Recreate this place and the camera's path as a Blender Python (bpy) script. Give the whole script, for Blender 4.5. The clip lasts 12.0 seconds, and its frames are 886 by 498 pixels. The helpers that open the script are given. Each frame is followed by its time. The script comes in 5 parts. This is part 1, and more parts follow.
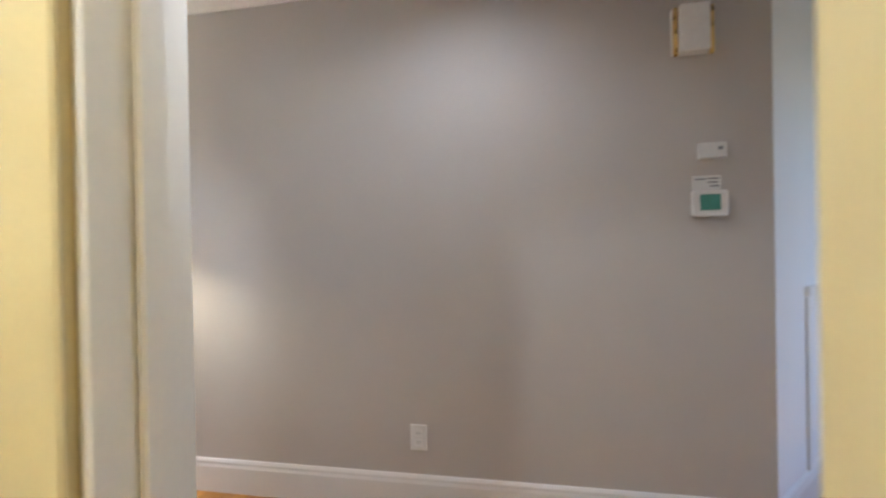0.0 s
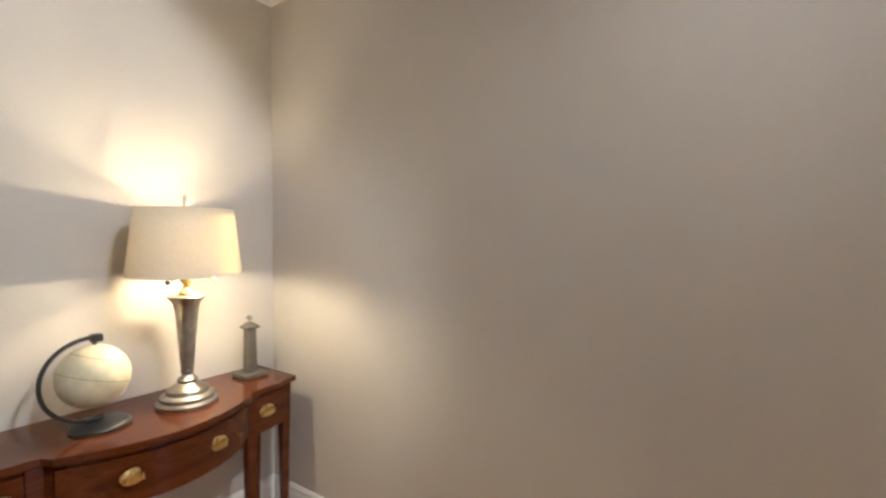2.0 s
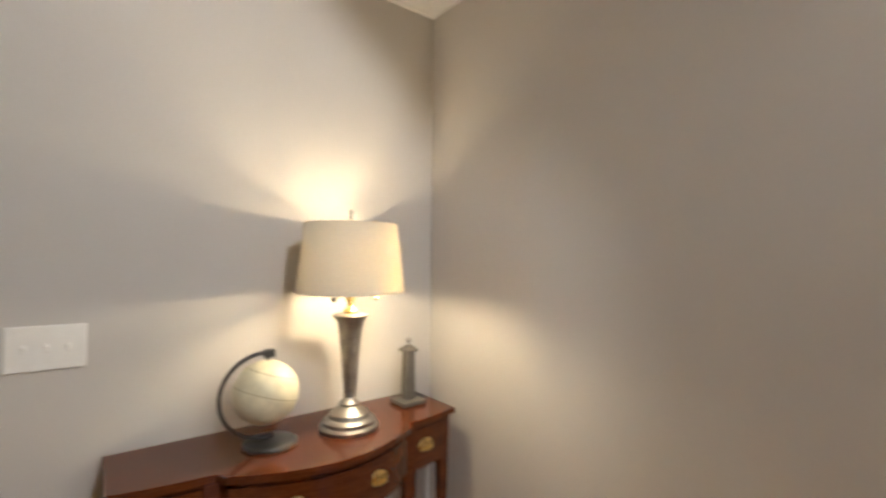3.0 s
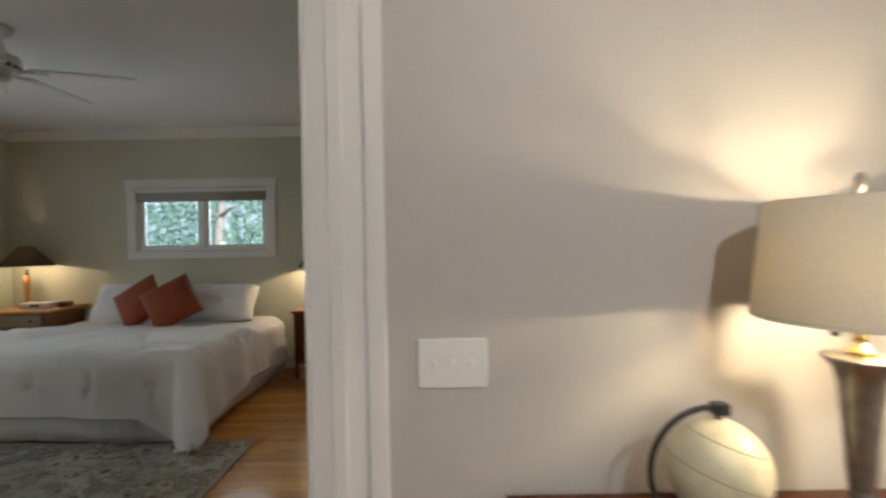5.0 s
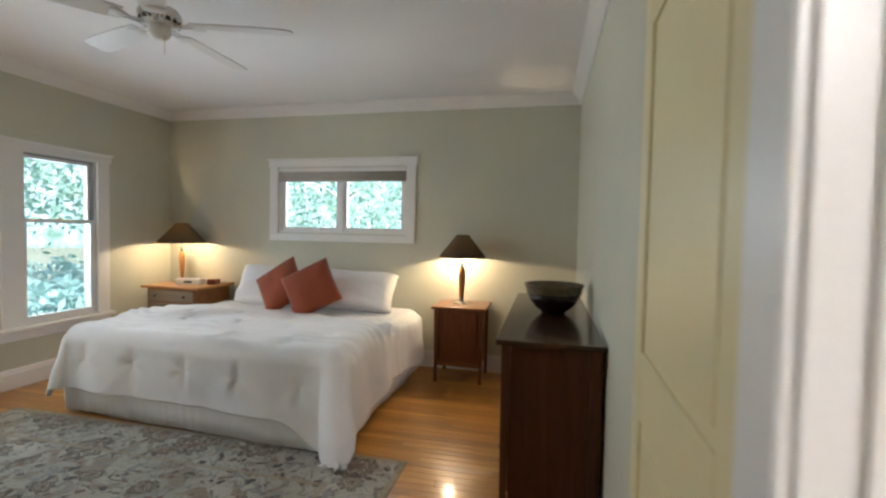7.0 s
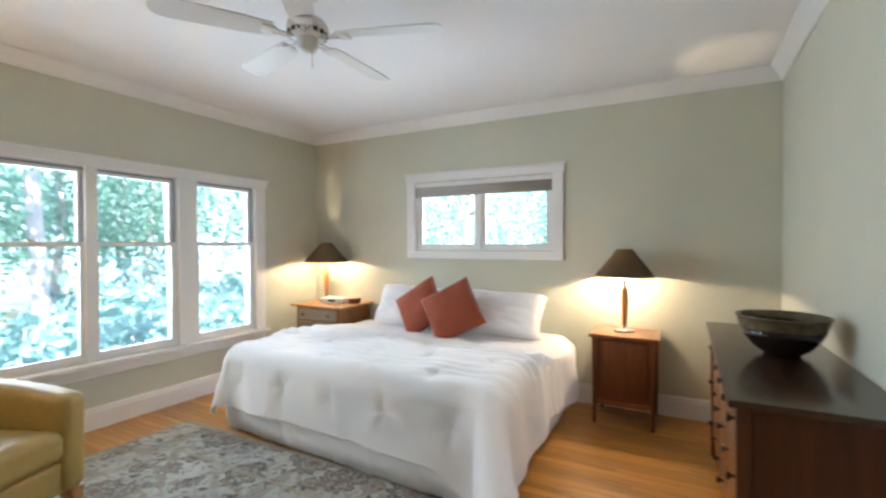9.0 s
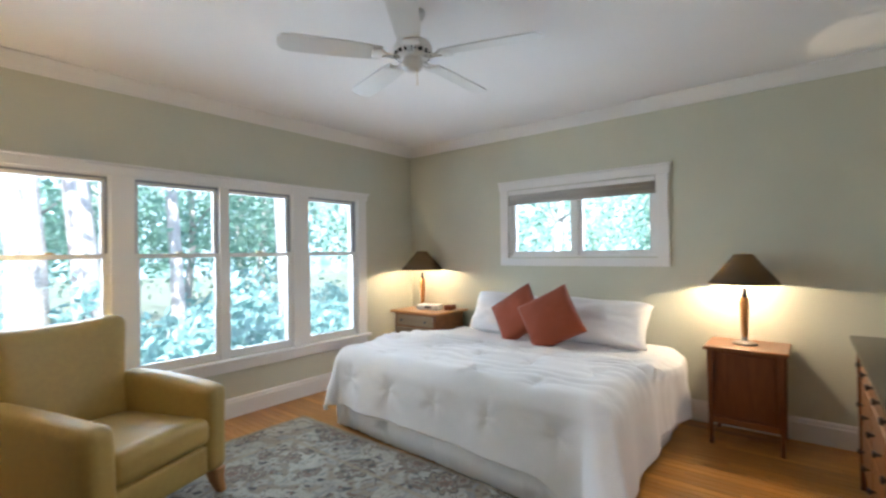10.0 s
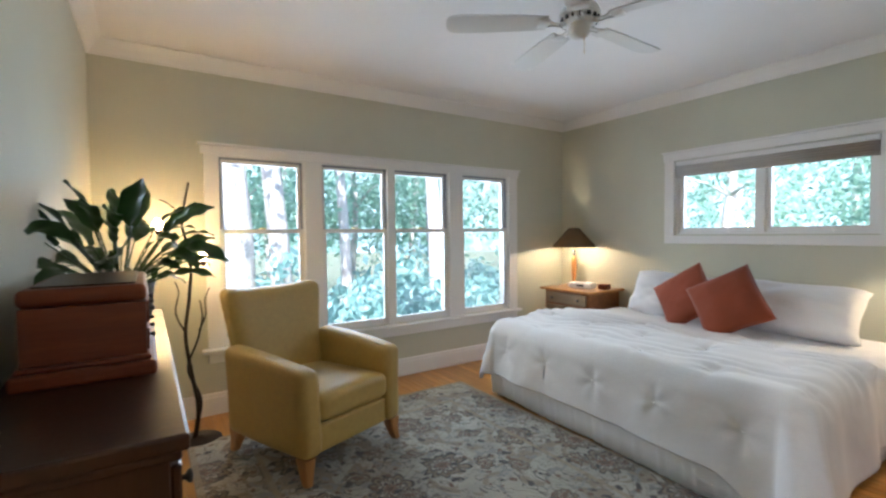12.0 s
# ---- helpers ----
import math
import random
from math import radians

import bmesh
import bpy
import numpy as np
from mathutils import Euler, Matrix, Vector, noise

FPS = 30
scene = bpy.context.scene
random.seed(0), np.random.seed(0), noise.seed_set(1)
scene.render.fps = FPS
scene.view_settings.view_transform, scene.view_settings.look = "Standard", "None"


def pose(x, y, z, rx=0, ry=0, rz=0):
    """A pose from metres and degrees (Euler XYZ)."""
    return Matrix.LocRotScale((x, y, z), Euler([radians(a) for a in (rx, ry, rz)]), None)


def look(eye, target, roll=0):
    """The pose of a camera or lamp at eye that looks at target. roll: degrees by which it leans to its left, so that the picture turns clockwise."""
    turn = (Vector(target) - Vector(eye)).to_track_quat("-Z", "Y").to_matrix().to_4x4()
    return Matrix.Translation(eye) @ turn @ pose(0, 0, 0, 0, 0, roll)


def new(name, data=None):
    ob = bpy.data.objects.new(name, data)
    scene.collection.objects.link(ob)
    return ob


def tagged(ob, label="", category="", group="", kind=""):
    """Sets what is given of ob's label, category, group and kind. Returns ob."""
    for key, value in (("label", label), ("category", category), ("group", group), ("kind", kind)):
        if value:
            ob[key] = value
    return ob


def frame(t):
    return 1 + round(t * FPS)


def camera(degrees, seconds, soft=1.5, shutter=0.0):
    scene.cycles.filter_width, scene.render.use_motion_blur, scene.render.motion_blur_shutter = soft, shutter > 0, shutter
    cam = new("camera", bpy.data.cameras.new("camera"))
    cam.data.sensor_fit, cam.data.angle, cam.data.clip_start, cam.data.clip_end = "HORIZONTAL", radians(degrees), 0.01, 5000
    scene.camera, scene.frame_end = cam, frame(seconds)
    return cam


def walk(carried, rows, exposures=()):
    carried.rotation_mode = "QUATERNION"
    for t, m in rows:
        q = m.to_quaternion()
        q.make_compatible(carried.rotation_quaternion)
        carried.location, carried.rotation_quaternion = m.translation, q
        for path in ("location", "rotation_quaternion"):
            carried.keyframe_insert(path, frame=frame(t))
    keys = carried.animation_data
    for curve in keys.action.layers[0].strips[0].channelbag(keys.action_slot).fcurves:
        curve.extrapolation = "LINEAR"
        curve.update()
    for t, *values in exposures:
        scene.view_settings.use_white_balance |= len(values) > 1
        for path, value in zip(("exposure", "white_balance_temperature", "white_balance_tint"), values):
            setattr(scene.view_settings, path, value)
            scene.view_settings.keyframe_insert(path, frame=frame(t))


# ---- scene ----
cam = camera(89.1, 12.0, 2.4, 0.6)
PATH = [
    (0, (-0.779, -0.741, 1.207), (1.185, -0.365, 1.197), -1.0),
    (0.5, (-0.604, -0.706, 1.243), (1.320, -0.163, 1.190), -1.5),
    (1, (-0.413, -0.622, 1.307), (1.449, 0.1, 1.209), -1.2),
    (1.5, (-0.247, -0.51, 1.321), (1.526, 0.412, 1.239), -0.5),
    (2, (-0.102, -0.403, 1.327), (1.552, 0.72, 1.266), 0.2),
    (2.5, (-0.022, -0.289, 1.298), (1.468, 1.045, 1.31), 0.3),
    (4.5, (0.005, 0.254, 1.337), (0.25, 2.238, 1.306), -0.3),
    (5, (-0.105, 0.374, 1.345), (-0.105, 2.373, 1.318), -1.0),
    (5.5, (-0.213, 0.551, 1.337), (-0.414, 2.541, 1.318), -1.2),
    (6, (-0.338, 0.692, 1.336), (-0.686, 2.661, 1.299), -0.8),
    (6.5, (-0.507, 0.841, 1.34), (-0.909, 2.8, 1.277), 0.4),
    (8.5, (-0.958, 1.325, 1.374), (-1.708, 3.178, 1.309), 0.7),
    (9, (-1.003, 1.331, 1.369), (-1.947, 3.094, 1.348), -0.1),
    (9.5, (-1.026, 1.299, 1.377), (-2.136, 2.963, 1.387), -0.7),
    (10, (-1.057, 1.251, 1.367), (-2.315, 2.806, 1.384), -0.8),
    (10.5, (-1.088, 1.204, 1.369), (-2.488, 2.632, 1.358), -0.8),
    (11, (-1.097, 1.183, 1.358), (-2.616, 2.483, 1.32), -0.9),
    (11.5, (-1.107, 1.158, 1.35), (-2.711, 2.351, 1.29), -0.8),
    (12, (-1.11, 1.135, 1.343), (-2.779, 2.235, 1.274), -0.6),
]
EXPOSURES = [(0.0, 1.85, 5400, 10), (0.5, 1.8, 5500, 10), (1.5, 1.65, 5950, 10), (2.5, 1.55, 6200, 10), (4.5, 1.12, 6300, 10), (5.5, 1.4, 6200, 11), (6.0, 1.65, 6200, 12), (6.5, 1.95, 6200, 12), (8.5, 3.05, 5850, 12), (9.5, 2.82, 5780, 12), (11.0, 2.45, 5700, 12), (12.0, 2.45, 5720, 12)]
walk(cam, [(t, look(eye, aim, roll)) for t, eye, aim, roll in PATH], EXPOSURES)

# ---- light ----
world = bpy.data.worlds.new("sky")
scene.world = world
world.use_nodes = True
wn = world.node_tree.nodes
sky = wn.new("ShaderNodeTexSky")
sky.sky_type = "NISHITA"
sky.sun_disc = False
SUN = Vector((0.45, -0.28, 0.85)).normalized()
sky.sun_elevation = math.asin(SUN.z)
sky.sun_rotation = math.atan2(SUN.x, SUN.y)
wn["Background"].inputs["Strength"].default_value = 0.15
world.node_tree.links.new(sky.outputs[0], wn["Background"].inputs["Color"])
sun = new("sun", bpy.data.lights.new("sun", "SUN"))
sun.data.energy, sun.data.angle, sun.data.color = 5.0, radians(0.5), (1.0, 0.95, 0.87)
sun.matrix_world = look(SUN * 30, (0, 0, 0))

WARM = (1.0, 0.70, 0.40)


def bulb_light(name, at, watts, color=WARM, radius=0.03):
    ob = new(name, bpy.data.lights.new(name, "POINT"))
    ob.data.energy, ob.data.color, ob.data.shadow_soft_size = watts, color, radius
    ob.location = at
    return ob


def can_light(name, at, target, watts, color, cone, blend):
    ob = new(name, bpy.data.lights.new(name, "SPOT"))
    ob.data.energy, ob.data.color = watts, color
    ob.data.spot_size, ob.data.spot_blend, ob.data.shadow_soft_size = radians(cone), blend, 0.04
    ob.matrix_world = look(at, target)
    return ob


bulb_light("console_lamp_bulb", (0.775, 1.150, 1.203), 3.9, (1.0, 0.81, 0.53), 0.016)
bulb_light("console_lamp_bulb", (0.775, 1.150, 1.365), 2.8, (1.0, 0.81, 0.53), 0.012)
bulb_light("bedside_lamp_bulb", (-1.500, 5.150, 1.155), 5.0, (1.0, 0.76, 0.46), 0.016)
bulb_light("bedside_lamp_bulb", (-4.470, 5.043, 1.216), 2.9, (1.0, 0.76, 0.46), 0.016)
can_light("hall_spot_bulb", (0.40, -0.80, 2.47), (-0.15, 1.485, 0.88), 42.0, (1.0, 0.97, 0.93), 77, 0.3)
can_light("hall_downlight_bulb", (0.58, -0.50, 2.47), (0.66, -0.50, 0.0), 6.8, (1.0, 0.93, 0.88), 150, 0.9)
bulb_light("yellow_room_bulb", (-1.20, -0.17, 2.36), 11.0, (1.0, 0.95, 0.86), 0.05)


def window_light(name, at, target, w, h, watts):
    """The sky's light in a window's opening."""
    ob = new(name, bpy.data.lights.new(name, "AREA"))
    ob.data.shape, ob.data.size, ob.data.size_y = "RECTANGLE", w, h
    ob.data.energy, ob.data.color = watts, (0.82, 0.92, 1.0)
    ob.matrix_world = look(at, target)


window_light("skylight_west", (-5.30, 3.03, 1.38), (0.0, 3.03, -0.55), 3.1, 1.42, 17.5)
window_light("skylight_north", (-2.75, 5.46, 1.64), (-2.75, 0.0, 1.64), 1.35, 0.5, 2.8)

# ---- materials ----


def nodes_of(name):
    m = bpy.data.materials.new(name)
    m.use_nodes = True
    t = m.node_tree
    return m, t, t.nodes["Principled BSDF"]


def ramp(t, fac, stops):
    r = t.nodes.new("ShaderNodeValToRGB")
    while len(r.color_ramp.elements) < len(stops):
        r.color_ramp.elements.new(0.5)
    for e, (p, c) in zip(r.color_ramp.elements, stops):
        e.position, e.color = p, (*c, 1)
    t.links.new(fac, r.inputs[0])
    return r.outputs[0]


def coords(t, scale=(1, 1, 1), kind="Object"):
    c = t.nodes.new("ShaderNodeTexCoord")
    mp = t.nodes.new("ShaderNodeMapping")
    mp.inputs["Scale"].default_value = scale
    t.links.new(c.outputs[kind], mp.inputs[0])
    return mp.outputs[0]


def noise_tex(t, vec, scale, detail=4, rough=0.55, dist=0.0):
    n = t.nodes.new("ShaderNodeTexNoise")
    n.inputs["Scale"].default_value, n.inputs["Detail"].default_value = scale, detail
    n.inputs["Roughness"].default_value, n.inputs["Distortion"].default_value = rough, dist
    t.links.new(vec, n.inputs["Vector"])
    return n.outputs["Fac"]


def mixc(t, fac, a, b, blend="MIX"):
    m = t.nodes.new("ShaderNodeMix")
    m.data_type, m.blend_type = "RGBA", blend
    for sock, v in ((m.inputs[0], fac), (m.inputs[6], a), (m.inputs[7], b)):
        if isinstance(v, (int, float)):
            sock.default_value = v
        elif isinstance(v, tuple):
            sock.default_value = (*v, 1)
        else:
            t.links.new(v, sock)
    return m.outputs[2]


def math_node(t, op, a, b=0.0):
    m = t.nodes.new("ShaderNodeMath")
    m.operation = op
    for sock, v in ((m.inputs[0], a), (m.inputs[1], b)):
        if isinstance(v, (int, float)):
            sock.default_value = v
        else:
            t.links.new(v, sock)
    return m.outputs[0]


def bump(t, p, height, strength, dist=0.01):
    b = t.nodes.new("ShaderNodeBump")
    b.inputs["Strength"].default_value, b.inputs["Distance"].default_value = strength, dist
    t.links.new(height, b.inputs["Height"])
    t.links.new(b.outputs[0], p.inputs["Normal"])


def shade(c, k):
    return tuple(min(1.0, v * k) for v in c)


def paint(name, color, rough=0.55, var=0.06, grain=220, relief=0.05, kind="Object"):
    """Painted plaster or wood: slow tone changes and a fine roller or brush relief."""
    m, t, p = nodes_of(name)
    v = coords(t, kind=kind)
    big = noise_tex(t, v, 1.3, 3)
    fine = noise_tex(t, v, grain, 3)
    c = ramp(t, big, [(0.25, shade(color, 1 - var)), (0.75, shade(color, 1 + var))])
    c = mixc(t, 0.08, c, ramp(t, fine, [(0.3, shade(color, 0.8)), (0.7, shade(color, 1.15))]))
    t.links.new(c, p.inputs["Base Color"])
    r = math_node(t, "ADD", math_node(t, "MULTIPLY", big, 0.16), rough - 0.08)
    t.links.new(r, p.inputs["Roughness"])
    bump(t, p, fine, relief, 0.002)
    return m


def wood(name, dark, light, rough=0.35, axis=0, scale=1.0, coat=0.2, per_object=0.0, gap=0.0):
    """Sawn wood with grain along one axis of the object."""
    m, t, p = nodes_of(name)
    s = [14 * scale] * 3
    s[axis] = 1.1 * scale
    v = coords(t, tuple(s))
    if per_object:
        info = t.nodes.new("ShaderNodeObjectInfo")
        add = t.nodes.new("ShaderNodeVectorMath")
        add.operation = "MULTIPLY_ADD"
        t.links.new(info.outputs["Random"], add.inputs[0])
        add.inputs[1].default_value = (37, 51, 23)
        t.links.new(v, add.inputs[2])
        v = add.outputs[0]
    grain = noise_tex(t, v, 1.6, 6, 0.62, 0.7)
    fine = noise_tex(t, v, 9.0, 4, 0.7)
    c = ramp(t, grain, [(0.28, dark), (0.52, tuple((a + b) / 2 for a, b in zip(dark, light))), (0.74, light)])
    c = mixc(t, 0.22, c, ramp(t, fine, [(0.35, shade(dark, 0.7)), (0.65, shade(light, 1.05))]))
    if per_object:
        tone = ramp(t, info.outputs["Random"], [(0.0, (1 - per_object,) * 3), (1.0, (1.0, 1.0, 1.0))])
        c = mixc(t, 1.0, c, tone, "MULTIPLY")
    t.links.new(c, p.inputs["Base Color"])
    r = math_node(t, "ADD", math_node(t, "MULTIPLY", fine, 0.18), rough - 0.08)
    t.links.new(r, p.inputs["Roughness"])
    p.inputs["Coat Weight"].default_value, p.inputs["Coat Roughness"].default_value = coat, 0.12
    p.inputs["Specular IOR Level"].default_value = 0.3
    bump(t, p, fine, 0.06, 0.002)
    return m


def metal(name, color, rough=0.35, worn=0.25):
    m, t, p = nodes_of(name)
    v = coords(t)
    n = noise_tex(t, v, 24, 5)
    t.links.new(ramp(t, n, [(0.3, shade(color, 1 - worn)), (0.7, shade(color, 1 + worn * 0.4))]), p.inputs["Base Color"])
    p.inputs["Metallic"].default_value = 1.0
    t.links.new(math_node(t, "ADD", math_node(t, "MULTIPLY", n, 0.25), rough - 0.12), p.inputs["Roughness"])
    bump(t, p, n, 0.05, 0.003)
    return m


def cloth(name, color, rough=0.85, weave=420, var=0.08, relief=0.25, sheen=0.2):
    m, t, p = nodes_of(name)
    v = coords(t)
    big = noise_tex(t, v, 4, 3)
    n = noise_tex(t, v, weave, 2)
    c = ramp(t, big, [(0.3, shade(color, 1 - var)), (0.7, shade(color, 1 + var))])
    c = mixc(t, 0.15, c, ramp(t, n, [(0.3, shade(color, 0.7)), (0.7, shade(color, 1.2))]))
    t.links.new(c, p.inputs["Base Color"])
    p.inputs["Roughness"].default_value = rough
    p.inputs["Sheen Weight"].default_value = sheen
    bump(t, p, n, relief, 0.002)
    return m


def plain(name, color, rough=0.4, metallic=0.0, var=0.08):
    m, t, p = nodes_of(name)
    n = noise_tex(t, coords(t), 30, 4)
    t.links.new(ramp(t, n, [(0.3, shade(color, 1 - var)), (0.7, shade(color, 1 + var))]), p.inputs["Base Color"])
    p.inputs["Metallic"].default_value = metallic
    t.links.new(math_node(t, "ADD", math_node(t, "MULTIPLY", n, 0.14), rough - 0.07), p.inputs["Roughness"])
    return m


def shade_cloth(name, color, inside, glow):
    """Lampshade cloth that lets some of the bulb's light through."""
    m, t, p = nodes_of(name)
    v = coords(t, (1, 1, 1))
    n = noise_tex(t, v, 380, 2)
    c = ramp(t, n, [(0.3, shade(color, 0.85)), (0.7, shade(color, 1.1))])
    t.links.new(c, p.inputs["Base Color"])
    p.inputs["Roughness"].default_value = 0.8
    tr = t.nodes.new("ShaderNodeBsdfTranslucent")
    tr.inputs[0].default_value = (*inside, 1)
    mix = t.nodes.new("ShaderNodeMixShader")
    mix.inputs[0].default_value = glow
    t.links.new(p.outputs[0], mix.inputs[1])
    t.links.new(tr.outputs[0], mix.inputs[2])
    t.links.new(mix.outputs[0], t.nodes["Material Output"].inputs[0])
    bump(t, p, n, 0.2, 0.002)
    return m


def glass_mat(name):
    m, t, p = nodes_of(name)
    p.inputs["Base Color"].default_value = (1, 1, 1, 1)
    p.inputs["Roughness"].default_value = 0.0
    p.inputs["IOR"].default_value = 1.45
    clear = t.nodes.new("ShaderNodeBsdfTransparent")
    gloss = t.nodes.new("ShaderNodeBsdfGlossy")
    gloss.inputs["Roughness"].default_value = 0.02
    fr = t.nodes.new("ShaderNodeFresnel")
    mix = t.nodes.new("ShaderNodeMixShader")
    t.links.new(fr.outputs[0], mix.inputs[0])
    t.links.new(clear.outputs[0], mix.inputs[1])
    t.links.new(gloss.outputs[0], mix.inputs[2])
    t.links.new(mix.outputs[0], t.nodes["Material Output"].inputs[0])
    return m


def leaf_mat(name, dark, light, thru=0.3, rough=0.4):
    m, t, p = nodes_of(name)
    g = t.nodes.new("ShaderNodeNewGeometry")
    c = ramp(t, g.outputs["Random Per Island"], [(0.0, dark), (1.0, light)])
    c = mixc(t, 0.3, c, ramp(t, noise_tex(t, coords(t), 40, 3), [(0.3, shade(dark, 0.8)), (0.7, light)]))
    t.links.new(c, p.inputs["Base Color"])
    p.inputs["Roughness"].default_value = rough
    tr = t.nodes.new("ShaderNodeBsdfTranslucent")
    t.links.new(c, tr.inputs[0])
    mix = t.nodes.new("ShaderNodeMixShader")
    mix.inputs[0].default_value = thru
    t.links.new(p.outputs[0], mix.inputs[1])
    t.links.new(tr.outputs[0], mix.inputs[2])
    t.links.new(mix.outputs[0], t.nodes["Material Output"].inputs[0])
    return m


def rug_mat():
    """Hand-knotted floral rug: scrolling vines, flower heads and a border in grey-blue, beige, rust and brown."""
    m, t, p = nodes_of("rug_wool")
    v = coords(t)
    warp = t.nodes.new("ShaderNodeTexNoise")
    warp.inputs["Scale"].default_value = 5.0
    t.links.new(v, warp.inputs["Vector"])
    off = t.nodes.new("ShaderNodeVectorMath")
    off.operation = "MULTIPLY_ADD"
    t.links.new(warp.outputs["Color"], off.inputs[0])
    off.inputs[1].default_value = (0.16, 0.16, 0)
    t.links.new(v, off.inputs[2])

    def cells(scale, feature="F1", src=off.outputs[0]):
        c = t.nodes.new("ShaderNodeTexVoronoi")
        c.feature, c.voronoi_dimensions = feature, "2D"
        c.inputs["Scale"].default_value = scale
        t.links.new(src, c.inputs["Vector"])
        return c
    field = ramp(t, noise_tex(t, v, 3.0, 4), [(0.32, (0.28, 0.262, 0.215)), (0.5, (0.37, 0.342, 0.275)), (0.68, (0.46, 0.43, 0.36))])
    one = (1, 1, 1)
    nil = (0, 0, 0)
    # soft beige and grey-green leaf shapes
    leafy = noise_tex(t, v, 5.0, 2, 0.4, 1.6)
    c = mixc(t, ramp(t, leafy, [(0.55, nil), (0.575, one)]), field, (0.25, 0.205, 0.14))
    c = mixc(t, ramp(t, noise_tex(t, v, 8.0, 2, 0.4, 2.2), [(0.59, nil), (0.61, one)]), c, (0.23, 0.23, 0.205))
    # scrolling stems
    curl = math_node(t, "ABSOLUTE", math_node(t, "SUBTRACT", noise_tex(t, v, 6.0, 1, 0.3, 2.6), 0.5))
    c = mixc(t, ramp(t, curl, [(0.011, (0.85, 0.85, 0.85)), (0.020, nil)]), c, (0.075, 0.06, 0.048))
    # flower heads with petals round the heart, in some of the cells only
    for size, lo, petals, grow in ((2.3, 0.34, 5.0, 1.0), (4.4, 0.52, 4.0, 1.15)):
        big = cells(size)
        away = t.nodes.new("ShaderNodeVectorMath")
        away.operation = "SUBTRACT"
        t.links.new(off.outputs[0], away.inputs[0])
        t.links.new(big.outputs["Position"], away.inputs[1])
        axes = t.nodes.new("ShaderNodeSeparateXYZ")
        t.links.new(away.outputs[0], axes.inputs[0])
        ray = math_node(t, "ARCTAN2", axes.outputs[1], axes.outputs[0])
        lobe = math_node(t, "ABSOLUTE", math_node(t, "SINE", math_node(t, "MULTIPLY", ray, petals)))
        rag = math_node(t, "ADD", big.outputs["Distance"], math_node(t, "MULTIPLY", math_node(t, "SUBTRACT", 0.75, lobe), 0.085 * grow))
        rag = math_node(t, "ADD", rag, math_node(t, "MULTIPLY", math_node(t, "SUBTRACT", noise_tex(t, v, 30, 1), 0.5), 0.05))
        dark, fill, pale = (0.045, 0.033, 0.026), (0.22, 0.17, 0.11), (0.36, 0.33, 0.265)
        head = ramp(t, rag, [(0.030, dark), (0.045, (0.23, 0.12, 0.065)), (0.085, (0.23, 0.12, 0.065)), (0.092, dark), (0.116, dark), (0.124, pale), (0.165, pale), (0.172, dark), (0.196, dark), (0.204, fill), (0.252, fill), (0.260, dark), (0.292, dark)])
        c = mixc(t, mixc(t, 1.0, ramp(t, rag, [(0.290, one), (0.298, nil)]), ramp(t, big.outputs["Color"], [(lo, nil), (lo + 0.02, one)]), "MULTIPLY"), c, head)
    # small dark buds and leaves
    for size, lo, ink in ((9.5, 0.56, (0.040, 0.034, 0.032)), (13.0, 0.60, (0.14, 0.075, 0.042))):
        bud = cells(size)
        dot = ramp(t, math_node(t, "ADD", bud.outputs["Distance"], math_node(t, "MULTIPLY", math_node(t, "SUBTRACT", noise_tex(t, v, 40, 1), 0.5), 0.5)), [(0.16, one), (0.20, nil)])
        c = mixc(t, mixc(t, 1.0, ramp(t, bud.outputs["Color"], [(lo, nil), (lo + 0.02, one)]), dot, "MULTIPLY"), c, ink)
    sep = t.nodes.new("ShaderNodeSeparateXYZ")
    t.links.new(v, sep.inputs[0])
    ex = math_node(t, "SUBTRACT", 1.485, math_node(t, "ABSOLUTE", sep.outputs[0]))
    ey = math_node(t, "SUBTRACT", 1.075, math_node(t, "ABSOLUTE", sep.outputs[1]))
    e = math_node(t, "MINIMUM", ex, ey)
    band = ramp(t, e, [(0.0, (1, 1, 1)), (0.035, (1, 1, 1)), (0.037, (0, 0, 0)), (0.33, (0, 0, 0)), (0.332, (1, 1, 1)), (0.36, (1, 1, 1)), (0.362, (0, 0, 0))])
    c = mixc(t, mixc(t, 0.7, (0, 0, 0), band), c, (0.30, 0.235, 0.14))
    knots = noise_tex(t, v, 260, 2)
    c = mixc(t, 0.35, c, mixc(t, 1.0, c, ramp(t, knots, [(0.3, (0.55, 0.55, 0.55)), (0.7, (1.3, 1.3, 1.3))]), "MULTIPLY"))
    t.links.new(c, p.inputs["Base Color"])
    p.inputs["Roughness"].default_value = 0.95
    p.inputs["Sheen Weight"].default_value = 0.3
    bump(t, p, knots, 0.5, 0.004)
    return m


